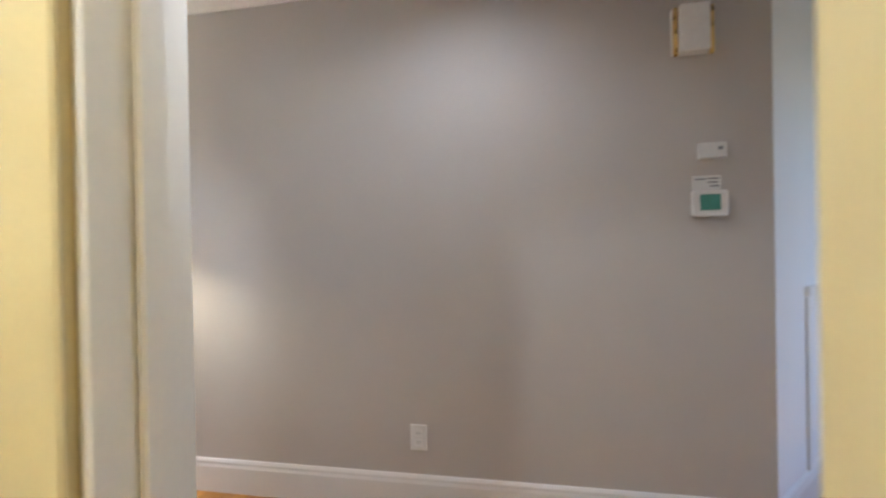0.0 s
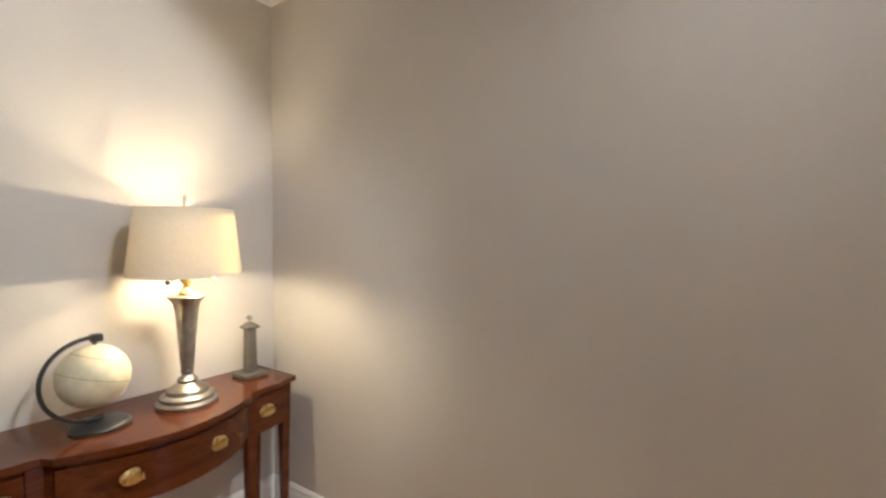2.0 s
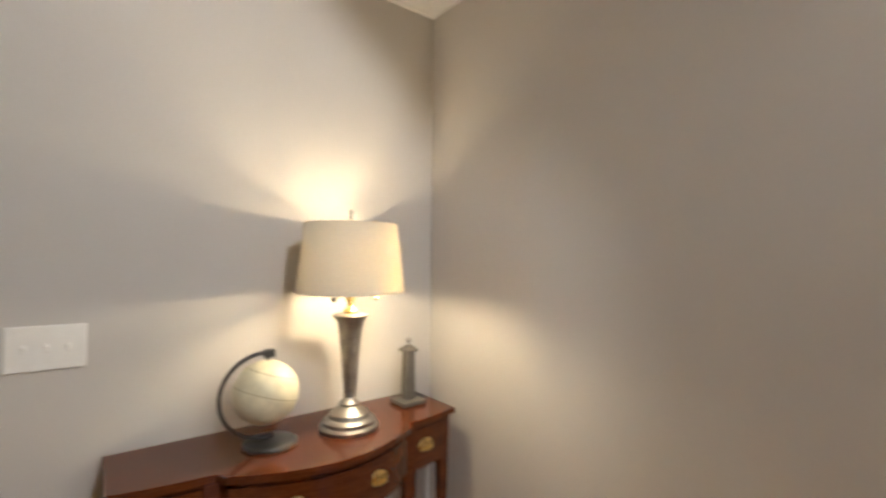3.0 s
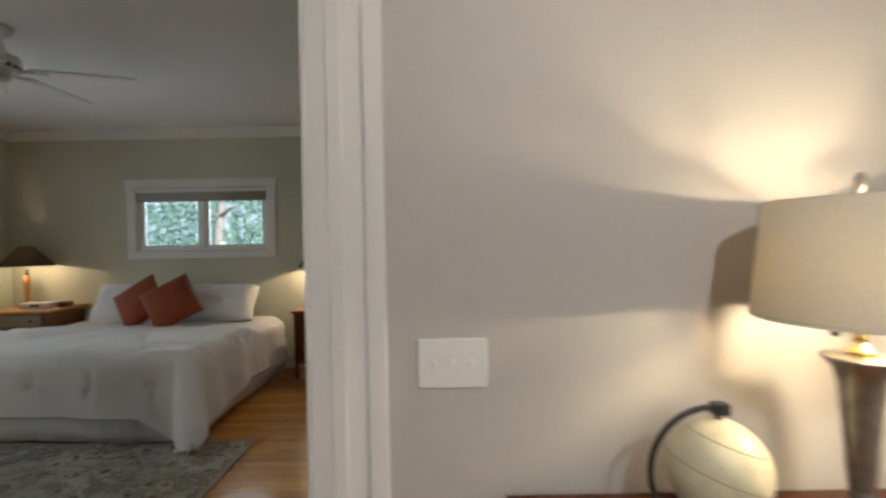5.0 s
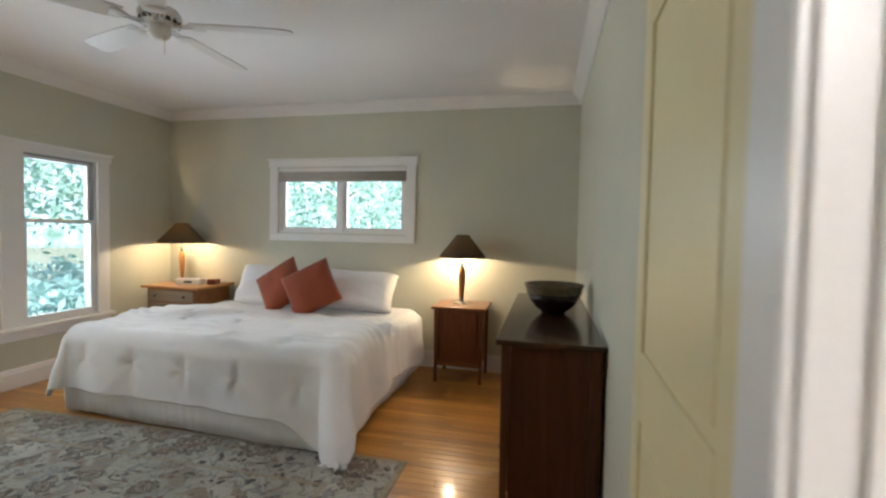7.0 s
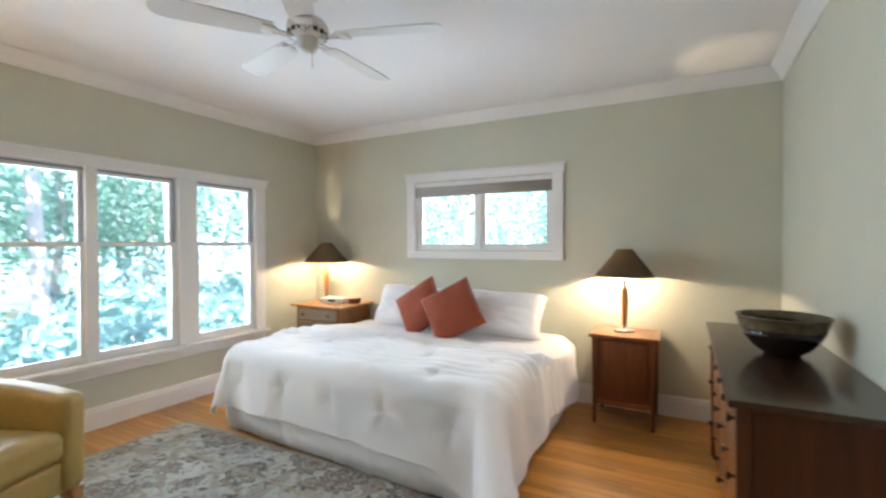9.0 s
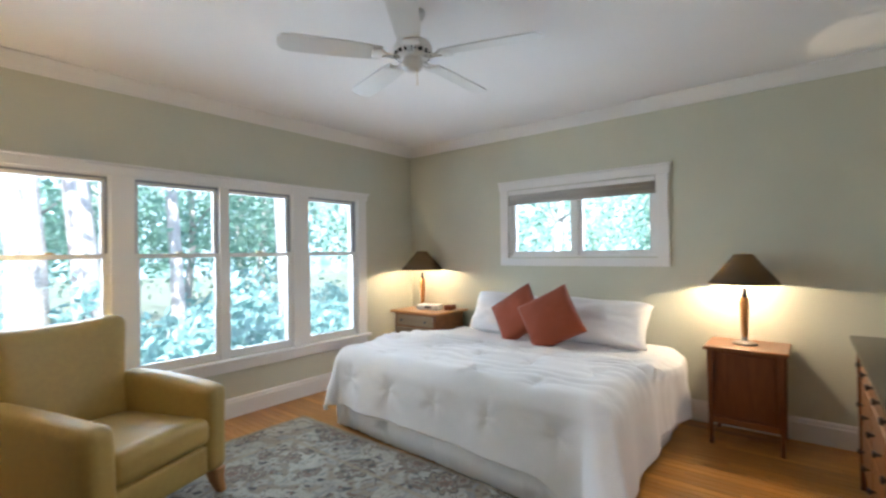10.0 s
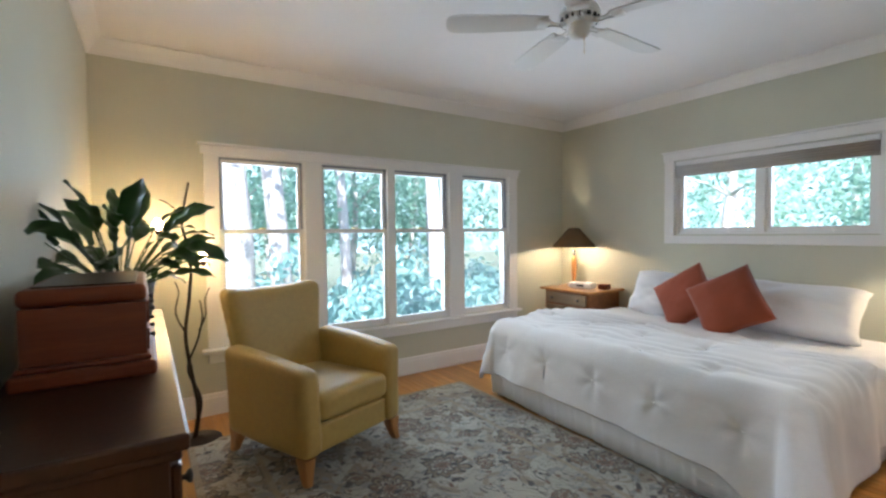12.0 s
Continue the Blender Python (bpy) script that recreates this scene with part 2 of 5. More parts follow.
M_WALL = paint("sage_wall_paint", (0.57, 0.56, 0.445), 0.6)
M_HALL = paint("greige_wall_paint", (0.52, 0.49, 0.455), 0.6)
M_YELLOW = paint("yellow_wall_paint", (0.62, 0.52, 0.28), 0.6)
M_YDOOR = paint("pale_yellow_door_paint", (0.74, 0.65, 0.38), 0.4, 0.03)
M_CEIL = paint("ceiling_paint", (0.84, 0.82, 0.81), 0.8, 0.03)
M_TRIM = paint("white_trim_paint", (0.80, 0.78, 0.75), 0.38, 0.03, 90, 0.03)
M_PLASTIC = plain("white_plastic", (0.78, 0.77, 0.74), 0.35, 0, 0.03)
M_GREEN = plain("thermostat_screen", (0.10, 0.30, 0.24), 0.25)
M_GREYINK = plain("grey_ink", (0.25, 0.25, 0.26), 0.6)
M_OAK = wood("oak_floor", (0.49, 0.195, 0.030), (0.73, 0.365, 0.080), 0.30, 0, 1.0, 0.3, 0.32)
M_GAPS = plain("floor_joint", (0.10, 0.05, 0.02), 0.7)
M_MAHOG = wood("mahogany", (0.040, 0.0095, 0.003), (0.135, 0.034, 0.009), 0.17, 0, 1.0, 0.15)
M_CHERRY = wood("cherry_wood", (0.10, 0.027, 0.007), (0.21, 0.064, 0.016), 0.38, 2, 1.0, 0.3)
M_CHERRYX = wood("cherry_wood_across", (0.15, 0.052, 0.016), (0.32, 0.12, 0.038), 0.30, 0, 1.0, 0.35)
M_DARKTOP = wood("dark_stained_top", (0.030, 0.014, 0.008), (0.060, 0.028, 0.014), 0.18, 1, 1.0, 0.3)
# the cherry again, darkened for the dresser end that lies in shade
M_CHERRYSHADED = wood("shaded_cherry_side", (0.045, 0.013, 0.005), (0.105, 0.033, 0.010), 0.5, 2, 0.8, 0.0)
M_CHEST = wood("walnut_chest_wood", (0.018, 0.0055, 0.002), (0.045, 0.014, 0.0045), 0.33, 2, 0.7, 0.05)
M_BOX = wood("reddish_box_wood", (0.10, 0.019, 0.005), (0.22, 0.050, 0.012), 0.42, 1, 1.0, 0.05)
# grey for the backlit, shaded inner edges of the window frames
M_SASHSHADE = plain("grey_sash_shade", (0.24, 0.25, 0.27), 0.5, 0, 0.05)
M_DRAWER = wood("weathered_drawer_wood", (0.19, 0.14, 0.085), (0.34, 0.25, 0.155), 0.45, 0, 1.2, 0.1)
M_HONEY = wood("honey_wood", (0.36, 0.15, 0.045), (0.60, 0.30, 0.10), 0.3, 2, 1.4, 0.3)
M_PEWTER = metal("pewter", (0.36, 0.34, 0.32), 0.42, 0.35)
M_BRASS = metal("brass", (0.75, 0.55, 0.22), 0.28, 0.25)
M_IRON = metal("dark_iron", (0.06, 0.05, 0.045), 0.5, 0.3)
M_BLACK = plain("black_metal", (0.02, 0.02, 0.02), 0.35)
M_STONE = plain("grey_soapstone", (0.085, 0.076, 0.064), 0.6, 0, 0.2)
M_SHADE = shade_cloth("cream_linen_shade", (0.72, 0.66, 0.54), (0.78, 0.68, 0.48), 0.17)
M_BSHADE = shade_cloth("dark_brown_shade", (0.075, 0.060, 0.040), (0.16, 0.12, 0.06), 0.30)
M_LEATHER = plain("olive_leather", (0.46, 0.312, 0.085), 0.46, 0, 0.06)
M_BEDDING = cloth("white_cotton", (0.78, 0.76, 0.75), 0.9, 300, 0.02, 0.15)


def quilt_mat():
    """Washed cotton over soft filling: fine weave and small puckers."""
    m = cloth("puckered_white_cotton", (0.78, 0.76, 0.75), 0.9, 300, 0.02, 0.15)
    t = m.node_tree
    p = t.nodes["Principled BSDF"]
    old = p.inputs["Normal"].links[0].from_node
    w = noise_tex(t, coords(t, (1, 1.7, 1)), 10, 3, 0.5, 0.5)
    b = t.nodes.new("ShaderNodeBump")
    b.inputs["Strength"].default_value, b.inputs["Distance"].default_value = 0.34, 0.009
    t.links.new(w, b.inputs["Height"])
    t.links.new(b.outputs[0], old.inputs["Normal"])
    return m


M_QUILT = quilt_mat()
M_RUFFLE = cloth("white_bed_skirt_cloth", (0.84, 0.835, 0.84), 0.9, 300, 0.02, 0.15)
M_RUST = cloth("rust_cushion_cloth", (0.27, 0.052, 0.016), 0.9, 260, 0.10, 0.3)
M_BLIND = cloth("grey_shade_cloth", (0.42, 0.385, 0.34), 0.9, 200)
M_GLASS = glass_mat("window_glass")
M_RUG = rug_mat()
M_FANW = paint("fan_white", (0.72, 0.71, 0.69), 0.4, 0.03)
M_PLANT = leaf_mat("peace_lily_leaf", (0.012, 0.035, 0.010), (0.04, 0.10, 0.022), 0.15, 0.3)
M_POT = plain("dark_pot_glaze", (0.02, 0.014, 0.010), 0.5)
M_BOWL = plain("olive_bowl_glaze", (0.10, 0.075, 0.04), 0.22, 0, 0.25)
M_BOWLD = plain("dark_bowl_glaze", (0.022, 0.014, 0.010), 0.2, 0, 0.25)
M_GLOBE = plain("ivory_globe_map", (0.66, 0.60, 0.42), 0.35, 0, 0.12)
M_GLOBELINE = plain("globe_band_ink", (0.40, 0.33, 0.18), 0.4)
M_BARK = plain("bark", (0.36, 0.33, 0.31), 0.9, 0, 0.35)
M_TREE = leaf_mat("tree_leaves", (0.13, 0.25, 0.18), (0.29, 0.45, 0.35), 0.6, 0.4)
M_SHRUB = leaf_mat("shrub_leaves", (0.12, 0.25, 0.22), (0.35, 0.53, 0.53), 0.5, 0.35)
M_EARTH = paint("leaf_litter_ground", (0.07, 0.085, 0.06), 0.95, 0.3, 8, 0.5)


def glow(name, color, strength):
    m, t, p = nodes_of(name)
    e = t.nodes.new("ShaderNodeEmission")
    e.inputs[0].default_value, e.inputs[1].default_value = (*color, 1), strength
    t.links.new(e.outputs[0], t.nodes["Material Output"].inputs[0])
    return m


M_BULB = glow("warm_bulb_glass", (1.0, 0.62, 0.26), 44.0)

# ---- shape helpers ----


def part(name, bm, material, parent=None, label="", smooth=False, at=None):
    me = bpy.data.meshes.new(name)
    bm.normal_update()
    bm.to_mesh(me)
    bm.free()
    me.materials.append(material)
    if smooth:
        me.polygons.foreach_set("use_smooth", [True] * len(me.polygons))
    ob = new(name, me)
    if parent is not None:
        ob.parent = parent
    if at is not None:
        ob.matrix_basis = at
    if label:
        ob["label"] = label
    return ob


def thing(name, at, label, category, group="", kind=""):
    ob = new(name)
    ob.empty_display_size = 0.05
    ob.matrix_basis = at
    return tagged(ob, label, category, group, kind)


def box(x0, x1, y0, y1, z0, z1, bevel=0.0, seg=2, bm=None):
    own = bmesh.new()
    bmesh.ops.create_cube(own, size=1)
    for v in own.verts:
        v.co = (x0 + (v.co.x + 0.5) * (x1 - x0), y0 + (v.co.y + 0.5) * (y1 - y0), z0 + (v.co.z + 0.5) * (z1 - z0))
    if bevel:
        bmesh.ops.bevel(own, geom=own.edges[:], offset=bevel, segments=seg, profile=0.5, affect="EDGES")
    return join(bm, own)


def join(bm, own):
    if bm is None:
        return own
    me = bpy.data.meshes.new("tmp")
    own.to_mesh(me)
    own.free()
    bm.from_mesh(me)
    bpy.data.meshes.remove(me)
    return bm


def lathe(profile, seg=32, cx=0.0, cy=0.0, bm=None):
    """A turned shape from (radius, height) pairs, from bottom to top."""
    own = bmesh.new()
    rings = []
    for r, z in profile:
        if r < 1e-5:
            rings.append([own.verts.new((cx, cy, z))])
        else:
            rings.append([own.verts.new((cx + r * math.cos(a * math.tau / seg), cy + r * math.sin(a * math.tau / seg), z)) for a in range(seg)])
    for a, b in zip(rings, rings[1:]):
        for i in range(seg):
            j = (i + 1) % seg
            f = [a[i % len(a)], a[j % len(a)], b[j % len(b)], b[i % len(b)]]
            f = list(dict.fromkeys(f))
            if len(f) > 2:
                own.faces.new(f)
    return join(bm, own)


def tube(points, radii, seg=10, bm=None):
    """A round bar along a line of points, with a radius for each."""
    own = bmesh.new()
    pts = [Vector(p) for p in points]
    if isinstance(radii, (int, float)):
        radii = [radii] * len(pts)
    rings = []
    side = None
    for i, p in enumerate(pts):
        d = (pts[min(i + 1, len(pts) - 1)] - pts[max(i - 1, 0)]).normalized()
        if side is None:
            side = d.orthogonal().normalized()
        side = (side - d * side.dot(d)).normalized()
        up = d.cross(side)
        rings.append([own.verts.new(p + radii[i] * (math.cos(k * math.tau / seg) * side + math.sin(k * math.tau / seg) * up)) for k in range(seg)])
    for a, b in zip(rings, rings[1:]):
        for k in range(seg):
            own.faces.new((a[k], a[(k + 1) % seg], b[(k + 1) % seg], b[k]))
    own.faces.new(rings[0][::-1])
    own.faces.new(rings[-1])
    return join(bm, own)


def tapered(x, y, z0, z1, a0, a1, bm=None, b0=None, b1=None, bevel=0.003):
    """A square leg that narrows from a1 at the top to a0 at the foot."""
    own = box(-0.5, 0.5, -0.5, 0.5, 0, 1)
    for v in own.verts:
        k = v.co.z
        v.co = (x + v.co.x * (a0 + (a1 - a0) * k), y + v.co.y * ((b0 or a0) + ((b1 or a1) - (b0 or a0)) * k), z0 + k * (z1 - z0))
    if bevel:
        bmesh.ops.bevel(own, geom=own.edges[:], offset=bevel, segments=2, profile=0.5, affect="EDGES")
    return join(bm, own)


def extrude_outline(outline, z0, z1, bevel=0.0, bm=None):
    """A board of any outline (x, y) between two heights."""
    own = bmesh.new()
    lo = [own.verts.new((x, y, z0)) for x, y in outline]
    hi = [own.verts.new((x, y, z1)) for x, y in outline]
    own.faces.new(lo[::-1])
    top = own.faces.new(hi)
    n = len(lo)
    for i in range(n):
        own.faces.new((lo[i], lo[(i + 1) % n], hi[(i + 1) % n], hi[i]))
    if bevel:
        bmesh.ops.bevel(own, geom=list(top.edges), offset=bevel, segments=2, profile=0.5, affect="EDGES")
    return join(bm, own)


def sweep(profile, path, closed=False):
    """A moulding: a profile of (out, up) pairs carried along (x, y) points, out to the path's left, mitred at corners."""
    own = bmesh.new()
    pts = [Vector(p) for p in path]
    rings = []
    for i, p in enumerate(pts):
        prev = pts[i - 1] if (i > 0 or closed) else None
        nxt = pts[(i + 1) % len(pts)] if (i < len(pts) - 1 or closed) else None
        n = []
        for a, b in ((prev, p), (p, nxt)):
            if a is not None and b is not None:
                d = (b - a).normalized()
                n.append(Vector((-d.y, d.x)))
        if len(n) == 2:
            m = (n[0] + n[1]).normalized()
            m = m / max(0.2, m.dot(n[0]))
        else:
            m = n[0]
        rings.append([own.verts.new((p.x + m.x * o, p.y + m.y * o, z)) for o, z in profile])
    k = len(profile)
    pairs = list(zip(rings, rings[1:])) + ([(rings[-1], rings[0])] if closed else [])
    for a, b in pairs:
        for i in range(k):
            own.faces.new((a[i], b[i], b[(i + 1) % k], a[(i + 1) % k]))
    if not closed:
        own.faces.new(rings[0])
        own.faces.new(rings[-1][::-1])
    bmesh.ops.recalc_face_normals(own, faces=own.faces[:])
    return own


def solid_grid(xs, ys, zs, empty):
    """Solid between the given planes, but for the cells whose middle lies in one of the empty boxes."""
    own = bmesh.new()
    cache = {}

    def vert(i, j, k):
        if (i, j, k) not in cache:
            cache[i, j, k] = own.verts.new((xs[i], ys[j], zs[k]))
        return cache[i, j, k]

    def full(i, j, k):
        if not (0 <= i < len(xs) - 1 and 0 <= j < len(ys) - 1 and 0 <= k < len(zs) - 1):
            return False
        c = ((xs[i] + xs[i + 1]) / 2, (ys[j] + ys[j + 1]) / 2, (zs[k] + zs[k + 1]) / 2)
        return not any(all(e[2 * a] < c[a] < e[2 * a + 1] for a in range(3)) for e in empty)
    for i in range(len(xs) - 1):
        for j in range(len(ys) - 1):
            for k in range(len(zs) - 1):
                if not full(i, j, k):
                    continue
                q = ((i - 1, j, k, [(i, j, k), (i, j, k + 1), (i, j + 1, k + 1), (i, j + 1, k)]),
                     (i + 1, j, k, [(i + 1, j, k), (i + 1, j + 1, k), (i + 1, j + 1, k + 1), (i + 1, j, k + 1)]),
                     (i, j - 1, k, [(i, j, k), (i + 1, j, k), (i + 1, j, k + 1), (i, j, k + 1)]),
                     (i, j + 1, k, [(i, j + 1, k), (i, j + 1, k + 1), (i + 1, j + 1, k + 1), (i + 1, j + 1, k)]),
                     (i, j, k - 1, [(i, j, k), (i, j + 1, k), (i + 1, j + 1, k), (i + 1, j, k)]),
                     (i, j, k + 1, [(i, j, k + 1), (i + 1, j, k + 1), (i + 1, j + 1, k + 1), (i, j + 1, k + 1)]))
                for a, b, c, f in q:
                    if not full(a, b, c):
                        own.faces.new([vert(*n) for n in f])
    return own


def structure(name, bm, material, label, category, smooth=False):
    return tagged(part(name, bm, material, None, "", smooth), label, category, "", "structure")


def wall_between(name, x0, x1, y0, y1, z1, holes, material, label):
    """A wall with thickness; holes are (lo, hi, z0, z1) along its longer side."""
    along_x = (x1 - x0) > (y1 - y0)
    cuts = sorted({v for h in holes for v in h[:2]})
    zs = sorted({0.0, z1, *(v for h in holes for v in h[2:])})
    if along_x:
        xs, ys = sorted({x0, x1, *cuts}), [y0, y1]
        empty = [(h[0], h[1], y0 - 1, y1 + 1, h[2], h[3]) for h in holes]
    else:
        xs, ys = [x0, x1], sorted({y0, y1, *cuts})
        empty = [(x0 - 1, x1 + 1, h[0], h[1], h[2], h[3]) for h in holes]
    return structure(name, solid_grid(xs, ys, zs, empty), material, label, "wall")


# ---- the large structure ----
XL, XR, YN, YS = -4.86, -0.38, 5.335, 0.84      # bedroom faces: window wall, dresser wall, bed wall, chest wall
CEIL, HCEIL = 2.64, 2.50
XD0, XD1 = -0.43, -0.30                          # the wall with the doors
YC, XB = 1.485, 1.225                            # console wall and long hall wall
WZ0, WZ1 = 0.505, 1.955                          # big windows' opening heights
GROUPS = ((1.585, 2.245), (2.375, 3.685), (3.835, 4.475))

wall_between("wall_west", XL - 0.16, XL, YS - 0.12, YN + 0.16, CEIL, [(a, b, WZ0, WZ1) for a, b in GROUPS], M_WALL, "sage green painted bedroom wall with four sash windows")
BW = (-3.475, -2.03, 1.31, 2.0)
wall_between("wall_north", XL, XR + 0.1, YN, YN + 0.16, CEIL, [BW], M_WALL, "sage green painted wall behind the bed")
wall_between("wall_east", XR, XR + 0.07, YC + 0.001, YN, CEIL, [], M_WALL, "sage green painted wall behind the dresser")
wall_between("wall_south", XL, -1.75, YS - 0.12, YS, CEIL, [], M_WALL, "sage green painted wall behind the chest")
wall_between("wall_recess_side", -1.87, -1.75, 0.18, YS - 0.12, CEIL, [], M_WALL, "sage green painted return wall")
wall_between("wall_recess", -1.75, XD0, 0.18, 0.30, CEIL, [], M_WALL, "sage green painted wall beside the bedroom door")
wall_between("wall_doors_room_side", XD0, XD0 + 0.065, -1.60, YC - 0.001, CEIL, [(-1.06, -0.325, 0.0, 2.03), (0.42, YC - 0.001, 0.0, 2.05)], M_WALL, "painted wall with two door openings")
wall_between("wall_doors_hall_side", XD0 + 0.065, XD1, -3.2, YC - 0.001, CEIL, [(-1.06, -0.325, 0.0, 2.03), (0.42, YC - 0.001, 0.0, 2.05)], M_HALL, "greige painted hall wall with two door openings")
wall_between("wall_console", XR + 0.07, XB + 0.12, YC, YC + 0.12, CEIL, [], M_HALL, "greige painted hall wall behind the console table")
wall_between("wall_hall_long", XB, XB + 0.12, -1.70, YC, CEIL, [], M_HALL, "long greige painted hall wall")
diag = structure("wall_hall_diagonal", box(0, 1.75, 0, 0.10, 0, CEIL), M_CEIL, "short angled white hall wall", "wall")
diag.matrix_basis = pose(XB, -1.70, 0, 0, 0, -41)
wall_between("wall_hall_east", 2.45, 2.57, -3.2, -2.80, CEIL, [], M_HALL, "plain hall wall")
# the opening is out of view, added to let daylight into the hall
wall_between("wall_hall_south", XD1, 2.57, -3.32, -3.2, CEIL, [(0.6, 1.9, 0.3, 2.1)], M_HALL, "plain hall wall with an unseen opening added for daylight")
wall_between("wall_yellow_west", -2.12, -2.0, -1.72, 0.18, CEIL, [], M_YELLOW, "yellow painted wall of the small room")
wall_between("wall_yellow_south", -2.0, XD0, -1.72, -1.60, CEIL, [], M_YELLOW, "yellow painted wall of the small room")
wall_between("wall_yellow_north", -2.0, XD0 - 0.012, 0.165, 0.179, CEIL, [], M_YELLOW, "yellow painted wall of the small room")
wall_between("wall_yellow_east", XD0 - 0.012, XD0 - 0.0005, -1.60, 0.165, CEIL, [(-1.06, -0.325, 0.0, 2.03)], M_YELLOW, "yellow painted wall around the small room's door")

structure("ceiling_bedroom", box(XL - 0.16, XD0, 0.18, YN + 0.16, CEIL, CEIL + 0.12), M_CEIL, "white painted bedroom ceiling", "ceiling")
structure("ceiling_hall", box(XD0, 2.6, -3.32, YC + 0.12, HCEIL, HCEIL + 0.14), M_CEIL, "white painted hall ceiling", "ceiling")
structure("ceiling_small_room", box(-2.12, XD0, -1.72, 0.18, HCEIL, HCEIL + 0.14), M_CEIL, "white painted ceiling of the small room", "ceiling")
structure("roof", box(XL - 0.5, 2.6, -3.7, YN + 0.5, CEIL + 0.15, CEIL + 0.25), M_CEIL, "flat roof slab over the house", "roof")

# crown moulding and baseboards
CROWN = [(0, -0.10), (0.012, -0.10), (0.018, -0.085), (0.05, -0.045), (0.075, -0.02), (0.085, -0.012), (0.085, -0.001), (0, -0.001)]
BASE = [(0, 0.0), (0.016, 0.0), (0.016, 0.125), (0.012, 0.138), (0.012, 0.150), (0.005, 0.162), (0, 0.164)]


def crown(name, path, top):
    structure(name, sweep([(o, top + z) for o, z in CROWN], path), M_TRIM, "white painted crown moulding", "moulding")


def baseboard(name, path):
    structure(name, sweep(BASE, path), M_TRIM, "white painted wooden baseboard", "baseboard")


crown("trim_crown_bedroom", [(-1.75, YS), (XL, YS), (XL, YN), (XR, YN), (XR, YC + 0.1)][::-1], CEIL)
crown("trim_crown_hall", [(XB, -1.70), (XB, YC), (XR + 0.08, YC)], HCEIL)
baseboard("baseboard_bedroom_east", [(XR, 1.60), (XR, YN), (XL, YN), (XL, YS), (-1.75, YS)])
baseboard("baseboard_hall", [(XB, -1.70), (XB, YC), (-0.24, YC)])
base_d = structure("baseboard_diagonal", sweep(BASE, [(1.7, 0.0), (0.0, 0.0)]), M_TRIM, "white painted wooden baseboard", "baseboard")
base_d.matrix_basis = pose(XB, -1.70, 0, 0, 0, -41)
post = structure("trim_panel_diagonal", box(0.40, 0.44, -0.012, -0.001, 0.165, 0.95, 0.003, 1), M_TRIM, "white painted vertical panel moulding", "moulding")
box_cap = structure("trim_panel_cap", box(0.40, 1.12, -0.020, -0.001, 0.955, 1.0, 0.003, 1), M_TRIM, "white painted chair rail", "moulding")
post.matrix_basis = box_cap.matrix_basis = pose(XB, -1.70, 0, 0, 0, -41)

# door linings: jamb boards with stops, and casings
YJ = 1.470


def jamb_lining(name, y_face, side, z1, label):
    """A jamb board with a door stop; side is +1 where the board lies beyond y_face."""
    ob = thing(name, pose(0, 0, 0), label, "door frame", "", "structure")
    lo, hi = sorted((y_face, y_face + side * 0.014))
    part("jamb_board", box(XD0 - 0.002, XD1 + 0.002, lo, hi, 0, z1, 0.002, 1), M_TRIM, ob)
    lo, hi = sorted((y_face, y_face - side * 0.011))
    part("door_stop", box(XD0 + 0.048, XD0 + 0.086, lo, hi, 0, z1, 0.003, 1), M_TRIM, ob)
    return ob


bed_frame = jamb_lining("door_frame_bedroom", YJ, 1, 2.05, "white painted bedroom door frame with moulded stop")
lo_frame = jamb_lining("door_frame_bedroom_far", 0.434, -1, 2.05, "white painted bedroom door frame")
jy = jamb_lining("door_frame_small_room", -0.339, 1, 2.03, "white painted small room door frame")
jy2 = jamb_lining("door_frame_small_room_far", -1.046, -1, 2.03, "white painted small room door frame")


def casing(name, bm, label="white painted door casing"):
    structure(name, bm, M_TRIM, label, "door casing")


casing("trim_door_hall_side", box(XD1 + 0.004, XD1 + 0.055, YJ - 0.004, YC - 0.002, 0, 2.12, 0.006, 2))
casing("trim_door_hall_far", box(XD1, XD1 + 0.02, 0.34, 0.42, 0, 2.12, 0.004, 1))
casing("trim_door_hall_head", box(XD1, XD1 + 0.02, 0.34, YJ - 0.006, 2.05, 2.15, 0.004, 1))
casing("trim_door_room_side", box(XD0 - 0.018, XD0 - 0.003, YJ + 0.006, YJ + 0.10, 0, 2.12, 0.004, 1))
casing("trim_door_room_head", box(XD0 - 0.02, XD0, 0.34, YJ + 0.10, 2.125, 2.20, 0.004, 1))
casing("trim_small_door_hall", box(XD1, XD1 + 0.02, -0.325, -0.245, 0, 2.11, 0.004, 1))
casing("trim_small_door_hall_far", box(XD1, XD1 + 0.02, -1.14, -1.06, 0, 2.11, 0.004, 1))
casing("trim_small_door_head", box(XD1, XD1 + 0.02, -1.058, -0.327, 2.03, 2.11, 0.004, 1))
structure("trim_small_door_room", box(XD0 - 0.022, XD0 - 0.013, -0.328, -0.225, 0, 2.10, 0.003, 1), M_YDOOR, "yellow painted door casing", "door casing")


